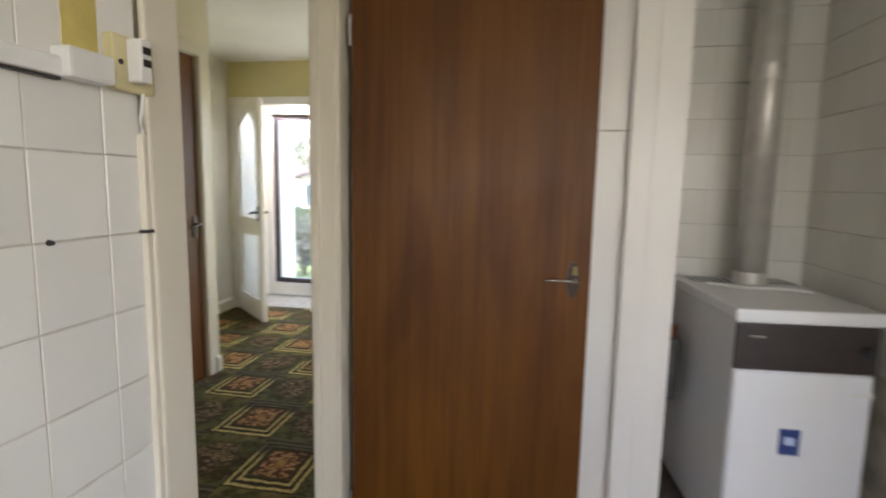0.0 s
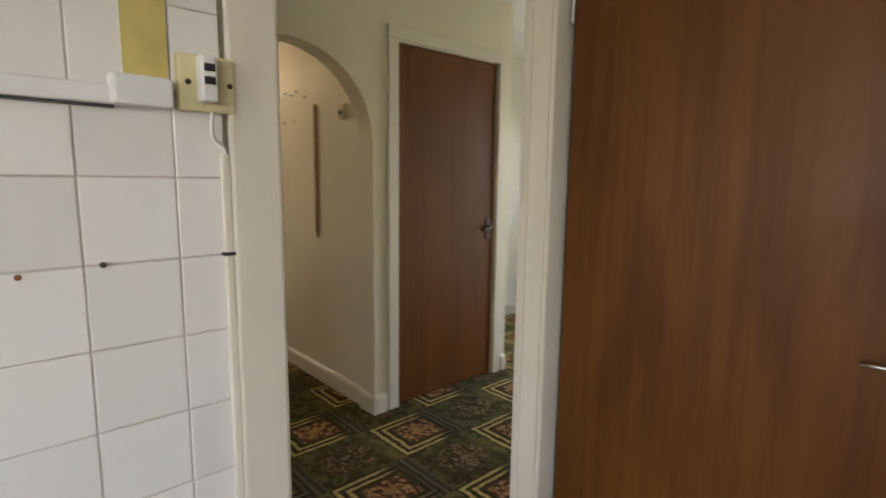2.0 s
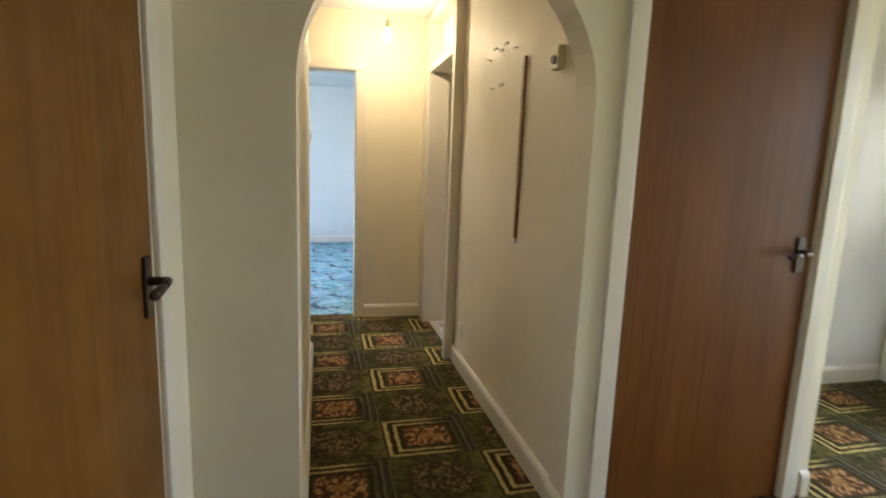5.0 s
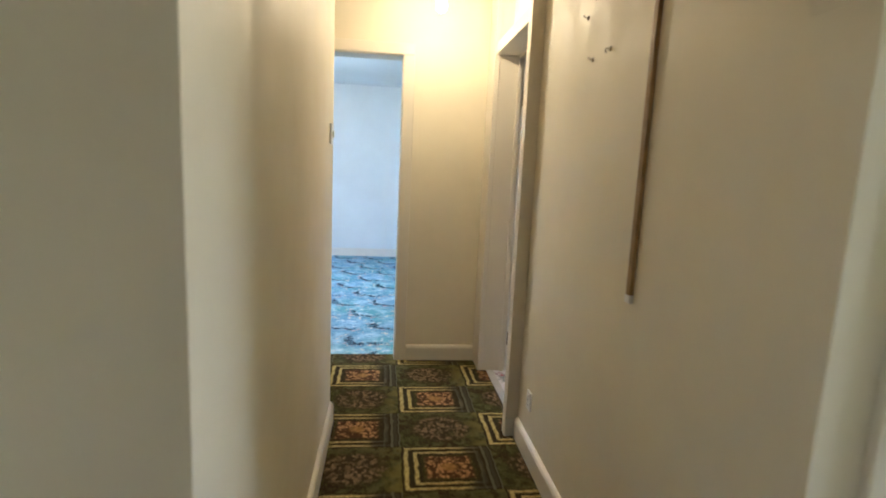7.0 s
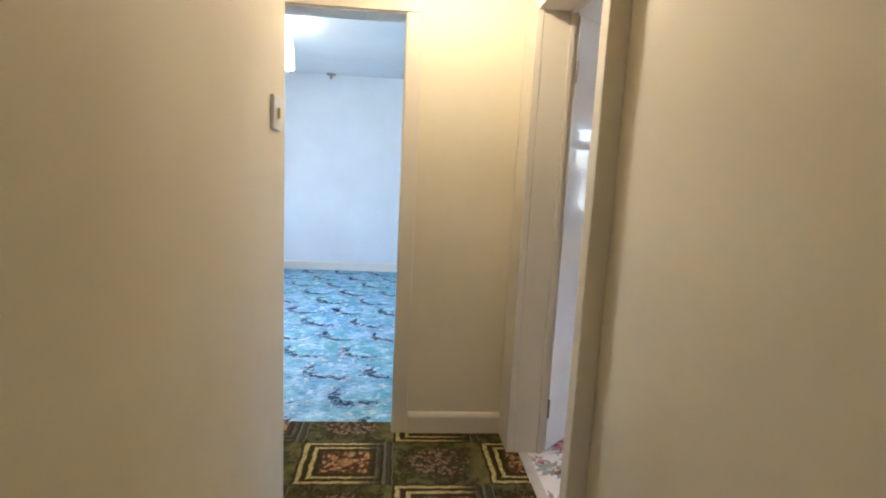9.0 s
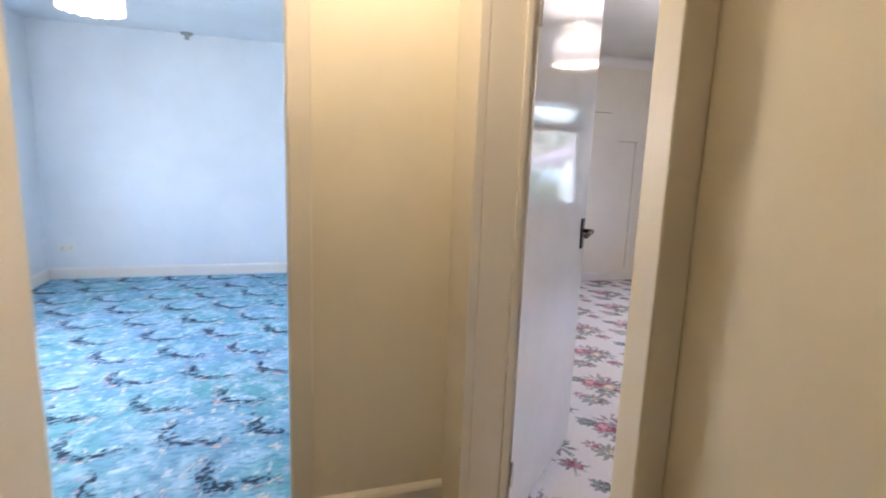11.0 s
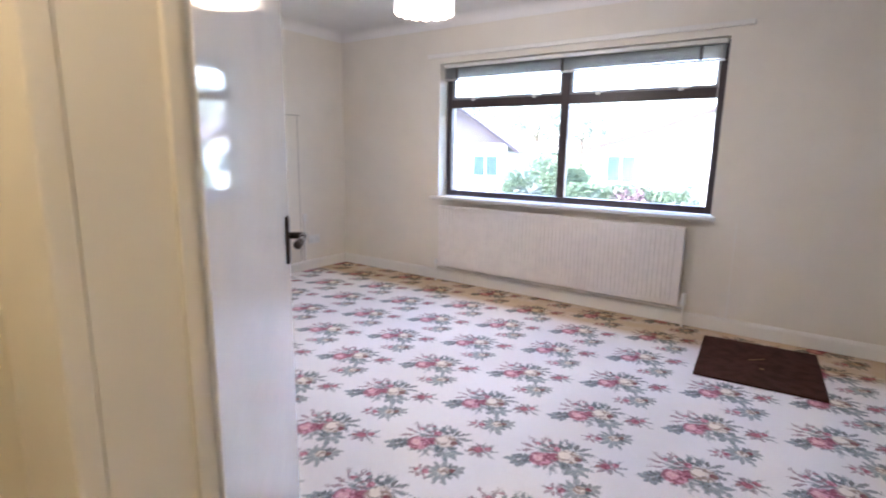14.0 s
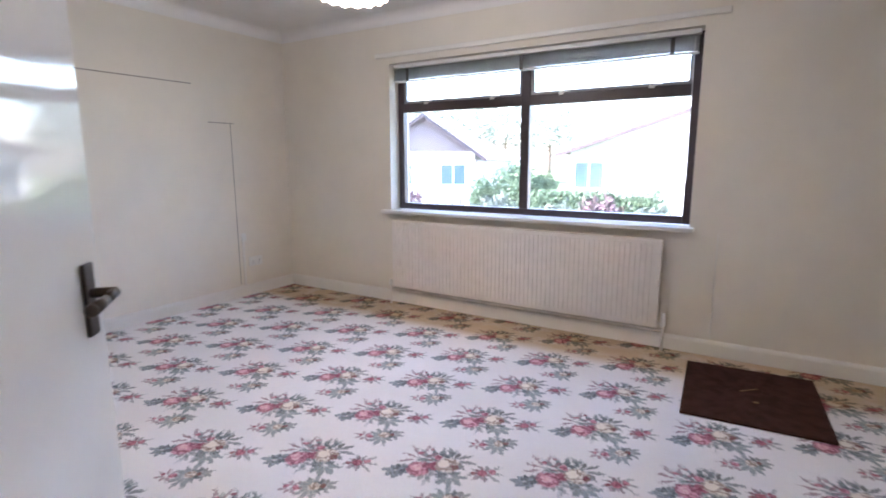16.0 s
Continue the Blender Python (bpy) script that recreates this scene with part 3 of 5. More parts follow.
# unseen porch roof, made translucent and shadowless so the sky brightens the porch
setting("ceiling_porch", B(-2.87, -1.50, 5.57, 6.30, TOP + 0.004, TOP + 0.11), M["frosted"], "unseen porch roof, made translucent to let in sky light", "ceiling").visible_shadow = False

KX, KX2 = -0.483, -0.552
setting("wall_kitchen_west", pierced("x", KX2, KX - 0.012, -2.1, 2.505, TOP, [(1.557, 2.305, 0, 2.03)]), M["cream"], "cream plastered wall with a kitchen doorway", "wall")
setting("wall_hall_east", B(KX2, KX - 0.012, 2.505, 5.57, 0, TOP), M["north_hall"], "pale yellow painted hall wall", "wall")
setting("wall_hall_south", pierced("y", 1.425, 1.555, -1.95, KX2, TOP, [(-1.72, -0.88, 0, 2.03)]), M["cream"], "cream painted hall wall with a brown door", "wall")
setting("wall_behind_hall_south", B(-1.95, KX2, 1.20, 1.25, 0, TOP), M["cream"], "cream wall behind the hall door", "wall")


def arch_wall():
    """The wall with the round-headed arch and the doorway beside it."""
    bm = bmesh.new()
    y0, y1, spring, thick = 1.857, 2.758, 1.478, 0.125
    mid, r = (y0 + y1) / 2, (y1 - y0) / 2
    pts = [(1.43, 0), (y0, 0), (y0, spring)]
    pts += [(mid - r * math.cos(k * math.pi / 28), spring + r * math.sin(k * math.pi / 28)) for k in range(1, 28)]
    pts += [(y1, spring), (y1, 0), (2.888, 0), (2.888, 2.04), (3.725, 2.04), (3.725, 0), (3.83, 0), (3.83, TOP), (1.43, TOP)]
    ring = [bm.verts.new((-1.95, y, z)) for y, z in pts]
    face = bm.faces.new(ring)
    got = bmesh.ops.extrude_face_region(bm, geom=[face])
    bmesh.ops.translate(bm, vec=(-thick, 0, 0), verts=[q for q in got["geom"] if isinstance(q, bmesh.types.BMVert)])
    bmesh.ops.triangulate(bm, faces=[f for f in bm.faces if len(f.verts) > 4])
    bmesh.ops.recalc_face_normals(bm, faces=bm.faces)
    return bm


setting("wall_arch", arch_wall(), M["cream"], "cream plastered wall with a round-headed arch", "wall")
setting("wall_corridor_north", pierced("y", 2.773, 2.90, -7.95, -2.075, TOP, [(-4.445, -3.60, 0, 2.34)]), M["cream"], "cream painted corridor wall with a bedroom doorway", "wall")
setting("wall_corridor_south", B(-3.75, -2.075, 1.735, 1.857, 0, TOP), M["cream"], "cream painted corridor wall", "wall")
setting("wall_passage_east", B(-3.75, -3.63, 0.80, 1.735, 0, TOP), M["cream"], "cream painted passage wall", "wall")
setting("wall_passage_end", B(-4.605, -3.63, 0.70, 0.80, 0, TOP), M["cream"], "cream painted passage end wall", "wall")
setting("wall_corridor_end", pierced("x", -4.725, -4.605, 0.70, 2.773, TOP, [(1.40, 2.22, 0, 1.985)]), M["cream"], "cream painted end wall with an open doorway", "wall")
setting("wall_cupboard_north", B(-2.86, -2.075, 3.71, 3.83, 0, TOP), M["north_hall"], "pale yellow painted hall wall", "wall")
setting("wall_hall_west", B(-2.98, -2.86, 2.90, 6.53, 0, TOP), M["white_wall"], "pale painted wall between hall and bedroom", "wall")
# the second opening is a made-up sidelight for the added hall lamp
setting("wall_hall_north", pierced("y", 5.45, 5.57, -2.86, KX2, TOP, [(-2.805, -2.0, 0, 2.04), (-1.80, -0.76, 0.20, 2.04)]), M["north_hall"], "pale yellow hall wall with a glazed door", "wall")
setting("wall_bedroom_north", pierced("y", 6.53, 6.80, -7.95, -2.86, TOP, [(-6.567, -4.225, 0.80, 2.015)]), M["white_wall"], "off-white bedroom wall with a wide window", "wall")
setting("wall_bedroom_west", B(-7.95, -7.83, 2.90, 6.53, 0, TOP), M["white_wall"], "off-white bedroom wall with boarded-over panels", "wall")
setting("wall_blue_room_west", B(-8.85, -8.72, -0.2, 2.90, 0, TOP), M["blue_wall"], "pale blue painted wall", "wall")
setting("wall_blue_room_south", pierced("y", -0.20, 0.0, -8.72, -4.725, TOP, [(-7.65, -5.65, 0.90, 2.05)]), M["blue_wall"], "pale blue wall with a window", "wall")
setting("wall_blue_room_north", B(-8.72, -4.725, 2.74, 2.770, 0, TOP), M["blue_wall"], "pale blue painted wall", "wall")
setting("wall_blue_room_east", pierced("x", -4.745, -4.7265, 0.0, 2.74, TOP, [(1.40, 2.22, 0, 1.985)]), M["blue_wall"], "pale blue wall with an open doorway", "wall")
setting("wall_kitchen_north", B(KX2, 0.39, 2.505, 2.60, 0, TOP), M["gloss_white"], "white boarded kitchen wall behind the open door", "wall")
setting("wall_boiler_alcove_west", B(0.39, 0.55, 2.49, 3.45, 0, TOP), M["gloss_white"], "white painted pier beside the boiler", "wall")
setting("wall_boiler_alcove_back", B(0.55, 1.60, 3.26, 3.42, 0, TOP), M["grout"], "tiled wall behind the boiler", "wall")
setting("wall_boiler_alcove_east", B(1.276, 1.60, 2.0, 3.26, 0, TOP), M["grout"], "tiled wall beside the boiler", "wall")
setting("wall_kitchen_east", pierced("x", 2.50, 2.62, -2.1, 2.0, TOP, [(-1.55, 0.05, 1.0, 2.0)]), M["gloss_white"], "white kitchen wall with a window", "wall")
setting("wall_kitchen_return", B(1.30, 2.62, 1.88, 2.0, 0, TOP), M["gloss_white"], "white painted kitchen wall", "wall")
setting("wall_kitchen_south", pierced("y", -2.22, -2.1, -0.6, 2.62, TOP, [(0.2, 1.8, 1.0, 2.0)]), M["gloss_white"], "white kitchen wall with a window", "wall")
setting("wall_porch_east", B(-1.60, -1.48, 5.57, 6.22, 0, TOP), M["gloss_white"], "white painted porch wall", "wall")
setting("wall_porch_north", pierced("y", 6.12, 6.22, -2.86, -1.60, TOP, [(-2.775, -1.80, 0.13, 2.0)]), M["gloss_white"], "white porch wall round a glazed outer door", "wall")


def trim(name, bm, label, material="gloss_cream"):
    return setting(name, bm, M[material], label, "trim")


def skirting(runs, material="skirt", h=0.105, t=0.018):
    """Skirting boards with an eased top, along runs (x0, y0, x1, y1, nx, ny)."""
    for x0, y0, x1, y1, nx, ny in runs:
        bm = bmesh.new()
        length = math.hypot(x1 - x0, y1 - y0)
        pts = [(0, 0), (t, 0), (t, h - 0.022), (t * 0.75, h - 0.010), (t * 0.35, h - 0.002), (0, h)]
        ring = [bm.verts.new((0, p, z)) for p, z in pts]
        face = bm.faces.new(ring)
        got = bmesh.ops.extrude_face_region(bm, geom=[face])
        bmesh.ops.translate(bm, vec=(length, 0, 0), verts=[q for q in got["geom"] if isinstance(q, bmesh.types.BMVert)])
        along = Vector(((x1 - x0) / length, (y1 - y0) / length, 0))
        m = Matrix(((along.x, nx, 0, x0), (along.y, ny, 0, y0), (0, 0, 1, 0), (0, 0, 0, 1)))
        bmesh.ops.transform(bm, matrix=m, verts=bm.verts)
        bmesh.ops.recalc_face_normals(bm, faces=bm.faces)
        setting("baseboard", bm, M[material], "cream gloss painted skirting board", "baseboard")


skirting([
    (-1.95, 1.575, -1.95, 1.855, 1, 0), (-1.95, 2.76, -1.95, 2.83, 1, 0), (-1.95, 3.79, -1.95, 3.83, 1, 0),
    (-2.076, 1.857, -1.932, 1.857, 0, 1), (-2.076, 2.758, -1.932, 2.758, 0, -1),
    (-3.57, 2.773, -2.08, 2.773, 0, -1), (-3.75, 1.857, -2.08, 1.857, 0, 1), (-4.605, 2.27, -4.605, 2.755, 1, 0),
    (-2.86, 3.83, -1.95, 3.83, 0, 1), (-2.86, 3.85, -2.86, 5.43, 1, 0), (KX2, 2.34, KX2, 5.43, -1, 0),
])
skirting([
    (-7.83, 6.53, -2.98, 6.53, 0, -1), (-7.83, 2.92, -7.83, 6.51, 1, 0), (-2.98, 2.92, -2.98, 6.51, -1, 0),
    (-7.81, 2.90, -4.53, 2.90, 0, 1),
], "gloss_white", 0.10)
skirting([(-8.72, 0.02, -8.72, 2.70, 1, 0), (-8.70, 0.0, -4.76, 0.0, 0, 1)], "gloss_white", 0.11)


def coving(x0, x1, y0, y1):
    """Quarter-round coving along the four sides of a ceiling."""
    bm = bmesh.new()
    s = 0.085
    loops = []
    for d, z in [(0.004, -s)] + [(s * (1 - math.cos(k * math.pi / 20)), -s + s * math.sin(k * math.pi / 20)) for k in range(11)]:
        loops.append([bm.verts.new(p) for p in ((x0 + d, y0 + d, TOP + z), (x1 - d, y0 + d, TOP + z), (x1 - d, y1 - d, TOP + z), (x0 + d, y1 - d, TOP + z))])
    for p, q in zip(loops, loops[1:]):
        for k in range(4):
            bm.faces.new((p[k], p[(k + 1) % 4], q[(k + 1) % 4], q[k]))
    bmesh.ops.recalc_face_normals(bm, faces=bm.faces)
    for f in bm.faces:
        f.normal_flip()
    return bm


trim("trim_bedroom_coving", coving(-7.83, -2.98, 2.90, 6.53), "white plaster ceiling coving", "ceiling")


def lining(axis, a0, a1, b0, b1, top, wide, thick, proud, material, label, stop=None):
    """A door lining through a wall with architraves on both faces; b0, b1, top are the clear opening."""
    t = 0.028

    def put(bm, p, q, r, s, lo, hi, bev=0.003):
        box(bm, *((p, q, r, s) if axis == "x" else (r, s, p, q)), lo, hi, bevel=bev)
    bm = bmesh.new()
    put(bm, a0 - 0.002, a1 + 0.002, b0 - t, b0, 0, top)
    put(bm, a0 - 0.002, a1 + 0.002, b1, b1 + t, 0, top)
    put(bm, a0 - 0.002, a1 + 0.002, b0 - t, b1 + t, top, top + t)
    if stop is not None:
        s0, s1 = stop
        put(bm, s0, s1, b0, b0 + 0.012, 0, top - 0.012)
        put(bm, s0, s1, b1 - 0.012, b1, 0, top - 0.012)
        put(bm, s0, s1, b0, b1, top - 0.012, top)
    trim("trim_door_lining", bm, label, material)
    for face, out in ((a0, -1), (a1, 1)):
        p, q = (face - proud, face - 0.001) if out < 0 else (face + 0.001, face + proud)
        bm = bmesh.new()
        put(bm, p, q, b0 - wide, b0 - 0.006, 0, top + 0.006, 0.005)
        put(bm, p, q, b1 + 0.006, b1 + wide, 0, top + 0.006, 0.005)
        put(bm, p, q, b0 - wide, b1 + wide, top + 0.006, top + wide, 0.005)
        trim("trim_architrave", bm, label, material)


# door surrounds
lining("x", KX2, KX, 1.586, 2.266, 2.0, 0.083, 0.02, 0.013, "gloss_cream", "cream gloss painted kitchen door surround", (-0.552, -0.530))
trim("trim_strike_plate", B(-0.528, -0.502, 1.5862, 1.5878, 0.84, 0.90), "small dark steel strike plate", "bronze")
lining("y", 1.425, 1.555, -1.69, -0.91, 2.0, 0.075, 0.02, 0.016, "gloss_cream", "cream gloss painted door surround", (1.49, 1.517))
lining("x", -2.075, -1.95, 2.918, 3.695, 2.012, 0.072, 0.02, 0.018, "gloss_cream", "cream gloss painted door surround", (-2.03, -2.0))
lining("x", -4.745, -4.605, 1.43, 2.19, 1.957, 0.075, 0.02, 0.016, "gloss_cream", "cream gloss painted open door surround")
lining("y", 5.45, 5.57, -2.777, -2.028, 2.0, 0.07, 0.02, 0.016, "gloss_white", "white painted surround of the glazed door")

# bedroom door surround with the boarded fanlight above
bm = bmesh.new()
box(bm, -4.606, -4.41, 2.728, 2.76, 0, TOP - 0.002, bevel=0.004)
box(bm, -4.445, -4.41, 2.7605, 2.905, 0, 2.34)
box(bm, -3.631, -3.574, 2.712, 2.7725, 0, TOP - 0.002, bevel=0.004)
box(bm, -3.631, -3.60, 2.7735, 2.905, 0, 2.34)
box(bm, -4.41, -3.631, 2.735, 2.905, 1.962, 2.03, bevel=0.003)
box(bm, -4.41, -3.631, 2.735, 2.905, 2.32, TOP - 0.002, bevel=0.003)
box(bm, -4.41, -4.398, 2.872, 2.890, 0, 1.962)
box(bm, -3.643, -3.631, 2.872, 2.890, 0, 1.962)
box(bm, -4.398, -3.643, 2.872, 2.890, 1.950, 1.962)
trim("trim_bedroom_door_frame", bm, "cream gloss painted bedroom door frame with fanlight")
trim("trim_fanlight_panel", B(-4.41, -3.631, 2.83, 2.845, 2.03, 2.32), "painted-over fanlight panel above the bedroom door", "gloss_white")
bm = bmesh.new()
box(bm, -4.52, -4.447, 2.9055, 2.922, 0, 2.02, bevel=0.004)
box(bm, -3.60, -3.53, 2.9055, 2.922, 0, 2.02, bevel=0.004)
box(bm, -4.447, -3.60, 2.9055, 2.922, 1.966, 2.02, bevel=0.004)
trim("trim_bedroom_architrave", bm, "white painted architrave on the bedroom side", "gloss_white")
setting("trim_threshold", B(-4.41, -3.631, 2.785, 2.83, -0.002, 0.006, bevel=0.003), M["steel"], "worn grey metal carpet threshold strip", "trim")


# ---- doors ----
def lever(parent, x, z, face, flip, metal="bronze", tall=0.066):
    """A lever handle with its long back plate, on the leaf's face (y), pointing to the hinge side."""
    bm = bmesh.new()
    s = 1 if face > 0 else -1
    y = face
    box(bm, x - 0.018, x + 0.018, min(y, y + s * 0.008), max(y, y + s * 0.008), z - tall, z + tall, bevel=0.0035)
    plate = part("handle_plate", bm, M[metal], parent, "dark bronze handle plate" if metal == "bronze" else "tarnished handle plate")
    bm = bmesh.new()
    rod(bm, (x, y + s * 0.006, z + 0.012), (x, y + s * 0.048, z + 0.012), 0.0095)
    rod(bm, (x, y + s * 0.045, z + 0.012), (x + flip * 0.040, y + s * 0.047, z + 0.008), 0.0095, 0.0085)
    rod(bm, (x + flip * 0.038, y + s * 0.047, z + 0.008), (x + flip * 0.078, y + s * 0.040, z + 0.0), 0.0088, 0.0115)
    bmesh.ops.create_uvsphere(bm, u_segments=12, v_segments=8, radius=0.0118, matrix=Matrix.Translation((x + flip * 0.078, y + s * 0.040, z)))
    part("handle_lever", bm, M[metal], plate, smooth=True)


def slim_lever(parent, x, z, face):
    """An oval back plate with a small thumb-turn and a thin, drooping lever."""
    s = 1 if face > 0 else -1
    bm = bmesh.new()
    pts = [(x + 0.019 * math.cos(k * math.pi / 14), z + 0.056 * math.sin(k * math.pi / 14)) for k in range(28)]
    outline(bm, pts, s * 0.006, Matrix.Translation((0, face, 0)))
    plate = part("handle_plate", bm, M["bronze"], parent, "dark oval bronze handle plate")
    part("keyhole_cover", B(x - 0.002, x + 0.013, min(face + s * 0.005, face + s * 0.010), max(face + s * 0.005, face + s * 0.010), z + 0.016, z + 0.042, bevel=0.002), M["brass"], plate, "worn brass keyhole cover")
    bm = bmesh.new()
    rod(bm, (x, face + s * 0.004, z), (x, face + s * 0.040, z), 0.0085)
    rod(bm, (x, face + s * 0.038, z), (x - 0.045, face + s * 0.042, z + 0.004), 0.0065, 0.0045)
    rod(bm, (x - 0.044, face + s * 0.042, z + 0.004), (x - 0.092, face + s * 0.038, z + 0.002), 0.0045, 0.0040)
    part("handle_lever", bm, M["chrome"], plate, "thin tarnished lever", True)


def flush_door(name, hinge, turn, width, height, material, label, handle_sides=(1, -1), metal="bronze", hinges=True, handle_z=0.985, tall=0.066, slim=False):
    """A flush door leaf that runs along its own x from the hinge; y is its thickness."""
    d = thing(name, label, "door", hinge, turn)
    tagged(d, kind="structure")
    part("leaf", B(0.003, width, -0.0175, 0.0175, 0.008, height, bevel=0.002), M[material], d)
    for s in handle_sides:
        if slim:
            slim_lever(d, width - 0.054, handle_z, s * 0.0175)
        else:
            lever(d, width - 0.054, handle_z, s * 0.0175, -1, metal, tall)
    bm = B(width - 0.0005, width + 0.0015, -0.010, 0.010, 0.90, 1.04)
    part("latch_plate", bm, M["bronze"], d, "brass latch plate on the edge")
    if hinges:
        for z in (0.22, 1.72):
            bm = bmesh.new()
            rod(bm, (-0.002, -0.021, z - 0.045), (-0.002, -0.021, z + 0.045), 0.006, sides=10)
            part("hinge", bm, M["chrome"], d, "painted steel hinge")
    return d


def at_angle(dx, dy):
    return math.degrees(math.atan2(dy, dx))


flush_door("door_1", (-0.452, 2.332, 0), 8.2, 0.743, 1.985, "wood", "brown veneered kitchen door standing open", handle_z=0.986, slim=True)
flush_door("door_2", (-1.957 - 0.0175, 2.921, 0), 90, 0.770, 2.008, "wood_red", "closed red-brown veneered door in the hall")
flush_door("door_3", (-0.914, 1.540, 0), 180, 0.773, 1.995, "wood_warm_lit", "closed brown veneered hall door, tinted golden as if warmly lit")
flush_door("door_4", (-4.420, 2.9005, 0), at_angle(-0.681, 0.7315), 0.743, 1.948, "gloss_door", "glossy white bedroom door standing wide open")


def glazed_door():
    """The hall's inner door: a white frame, a mid rail and two panes of obscure glass, standing open."""
    d = thing("door_5", "white glazed inner door standing open to the porch", "door", (-2.772, 5.43, 0), at_angle(0.511, -0.46))
    tagged(d, kind="structure")
    w, h = 0.70, 1.985
    bm = bmesh.new()
    box(bm, 0, 0.095, -0.02, 0.02, 0.008, h, bevel=0.003)
    box(bm, w - 0.095, w, -0.02, 0.02, 0.008, h, bevel=0.003)
    box(bm, 0.095, w - 0.095, -0.02, 0.02, 0.008, 0.20, bevel=0.003)
    box(bm, 0.095, w - 0.095, -0.02, 0.02, 0.78, 0.94, bevel=0.003)
    pts = [(0.095, h), (0.095, h - 0.20)] + [(0.095 + (w - 0.19) * k / 12, h - 0.20 + 0.10 * math.sin(math.pi * k / 12)) for k in range(1, 12)] + [(w - 0.095, h - 0.20), (w - 0.095, h)]
    outline(bm, pts, 0.04, Matrix.Translation((0, -0.02, 0)))
    part("frame", bm, M["gloss_white"], d)
    part("pane", B(0.09, w - 0.09, -0.004, 0.004, 0.935, h - 0.09), M["frosted"], d, "obscure glass upper pane")
    part("pane", B(0.09, w - 0.09, -0.004, 0.004, 0.195, 0.785), M["frosted"], d, "obscure glass lower pane")
    lever(d, w - 0.05, 0.985, 0.02, -1)
    lever(d, w - 0.05, 0.985, -0.02, -1)


glazed_door()


# ---- windows ----
def window_unit(name, x0, x1, z0, z1, y, lights, material, label, transom=None, width=0.052, depth=0.06):
    """A framed window in a wall along x: mullions split it into lights; a transom rail splits off top lights."""
    w = thing(name, label, "window", (0, 0, 0))
    tagged(w, kind="structure")
    bm = bmesh.new()
    cuts = [x0 + (x1 - x0) * k / lights for k in range(lights + 1)]
    box(bm, x0, x0 + width, y, y + depth, z0, z1, bevel=0.004)
    box(bm, x1 - width, x1, y, y + depth, z0, z1, bevel=0.004)
    box(bm, x0 + width, x1 - width, y, y + depth, z0, z0 + width, bevel=0.004)
    box(bm, x0 + width, x1 - width, y, y + depth, z1 - width, z1, bevel=0.004)
    part("window_frame", bm, M[material], w)
    for c in cuts[1:-1]:
        part("mullion", B(c - 0.034, c + 0.034, y - 0.004, y + depth, z0 + width, z1 - width, bevel=0.004), M[material], w)
    for k in range(lights):
        a = cuts[k] + (width if k == 0 else 0.034)
        b = cuts[k + 1] - (width if k == lights - 1 else 0.034)
        if transom:
            part("transom", B(a, b, y - 0.003, y + depth, transom - 0.036, transom + 0.036, bevel=0.004), M[material], w)
            bm = bmesh.new()
            lo, hi = transom + 0.036, z1 - width
            for p in ((a, a + 0.022, lo, hi), (b - 0.022, b, lo, hi), (a + 0.022, b - 0.022, lo, lo + 0.022), (a + 0.022, b - 0.022, hi - 0.022, hi)):
                box(bm, p[0], p[1], y + 0.012, y + 0.045, p[2], p[3])
            part("top_sash", bm, M["slat"], w, "grey aluminium top-light sash")
            pane = part("pane", B(a + 0.02, b - 0.02, y + 0.026, y + 0.032, lo + 0.02, hi - 0.02), M["glass"], w)
            pane.visible_shadow = False
            for q in (0.22, 0.78):
                c = a + (b - a) * q
                bm = bmesh.new()
                box(bm, c - 0.018, c + 0.018, y - 0.016, y - 0.004, lo - 0.012, lo + 0.010, bevel=0.003)
                rod(bm, (c, y - 0.016, lo), (c + 0.07, y - 0.026, lo + 0.012), 0.006, 0.005, 8)
                part("catch", bm, M["plastic"], w, "white window catch")
        hi = (transom - 0.036) if transom else z1 - width
        pane = part("pane", B(a - 0.004, b + 0.004, y + 0.026, y + 0.032, z0 + width - 0.004, hi + 0.004), M["glass"], w)
        pane.visible_shadow = False
    return w


def window_bars():
    bm = bmesh.new()
    for p in ((0.2, 0.25, 1.0, 2.0), (1.75, 1.8, 1.0, 2.0), (0.97, 1.03, 1.05, 1.95), (0.25, 1.75, 1.0, 1.05), (0.25, 1.75, 1.95, 2.0)):
        box(bm, p[0], p[1], -2.20, -2.15, p[2], p[3])
    return bm


window_unit("window_1", -6.560, -4.232, 0.815, 2.012, 6.645, 2, "brown_frame", "wide dark brown framed bedroom window", 1.665)
window_unit("window_2", -7.645, -5.655, 0.905, 2.045, -0.12, 2, "brown_frame", "brown framed window of the blue room", 1.72)
bm = bmesh.new()
for p in ((-1.55, -1.50, 1.0, 2.0), (0.0, 0.05, 1.0, 2.0), (-0.78, -0.72, 1.05, 1.95), (-1.50, 0.0, 1.0, 1.05), (-1.50, 0.0, 1.95, 2.0)):
    box(bm, 2.55, 2.60, p[0], p[1], p[2], p[3])
setting("window_5", window_bars(), M["brown_frame"], "brown framed kitchen window", "window")
setting("window_3", bm, M["brown_frame"], "brown framed kitchen window", "window")
window_unit("window_4", -2.77, -1.805, 0.135, 1.995, 6.14, 1, "brown_frame", "dark framed glazed porch door")
bm = bmesh.new()
box(bm, -6.640, -4.195, 6.470, 6.660, 0.785, 0.812, bevel=0.006)
setting("trim_window_sill", bm, M["gloss_white"], "white gloss window board with rounded nose", "sill")


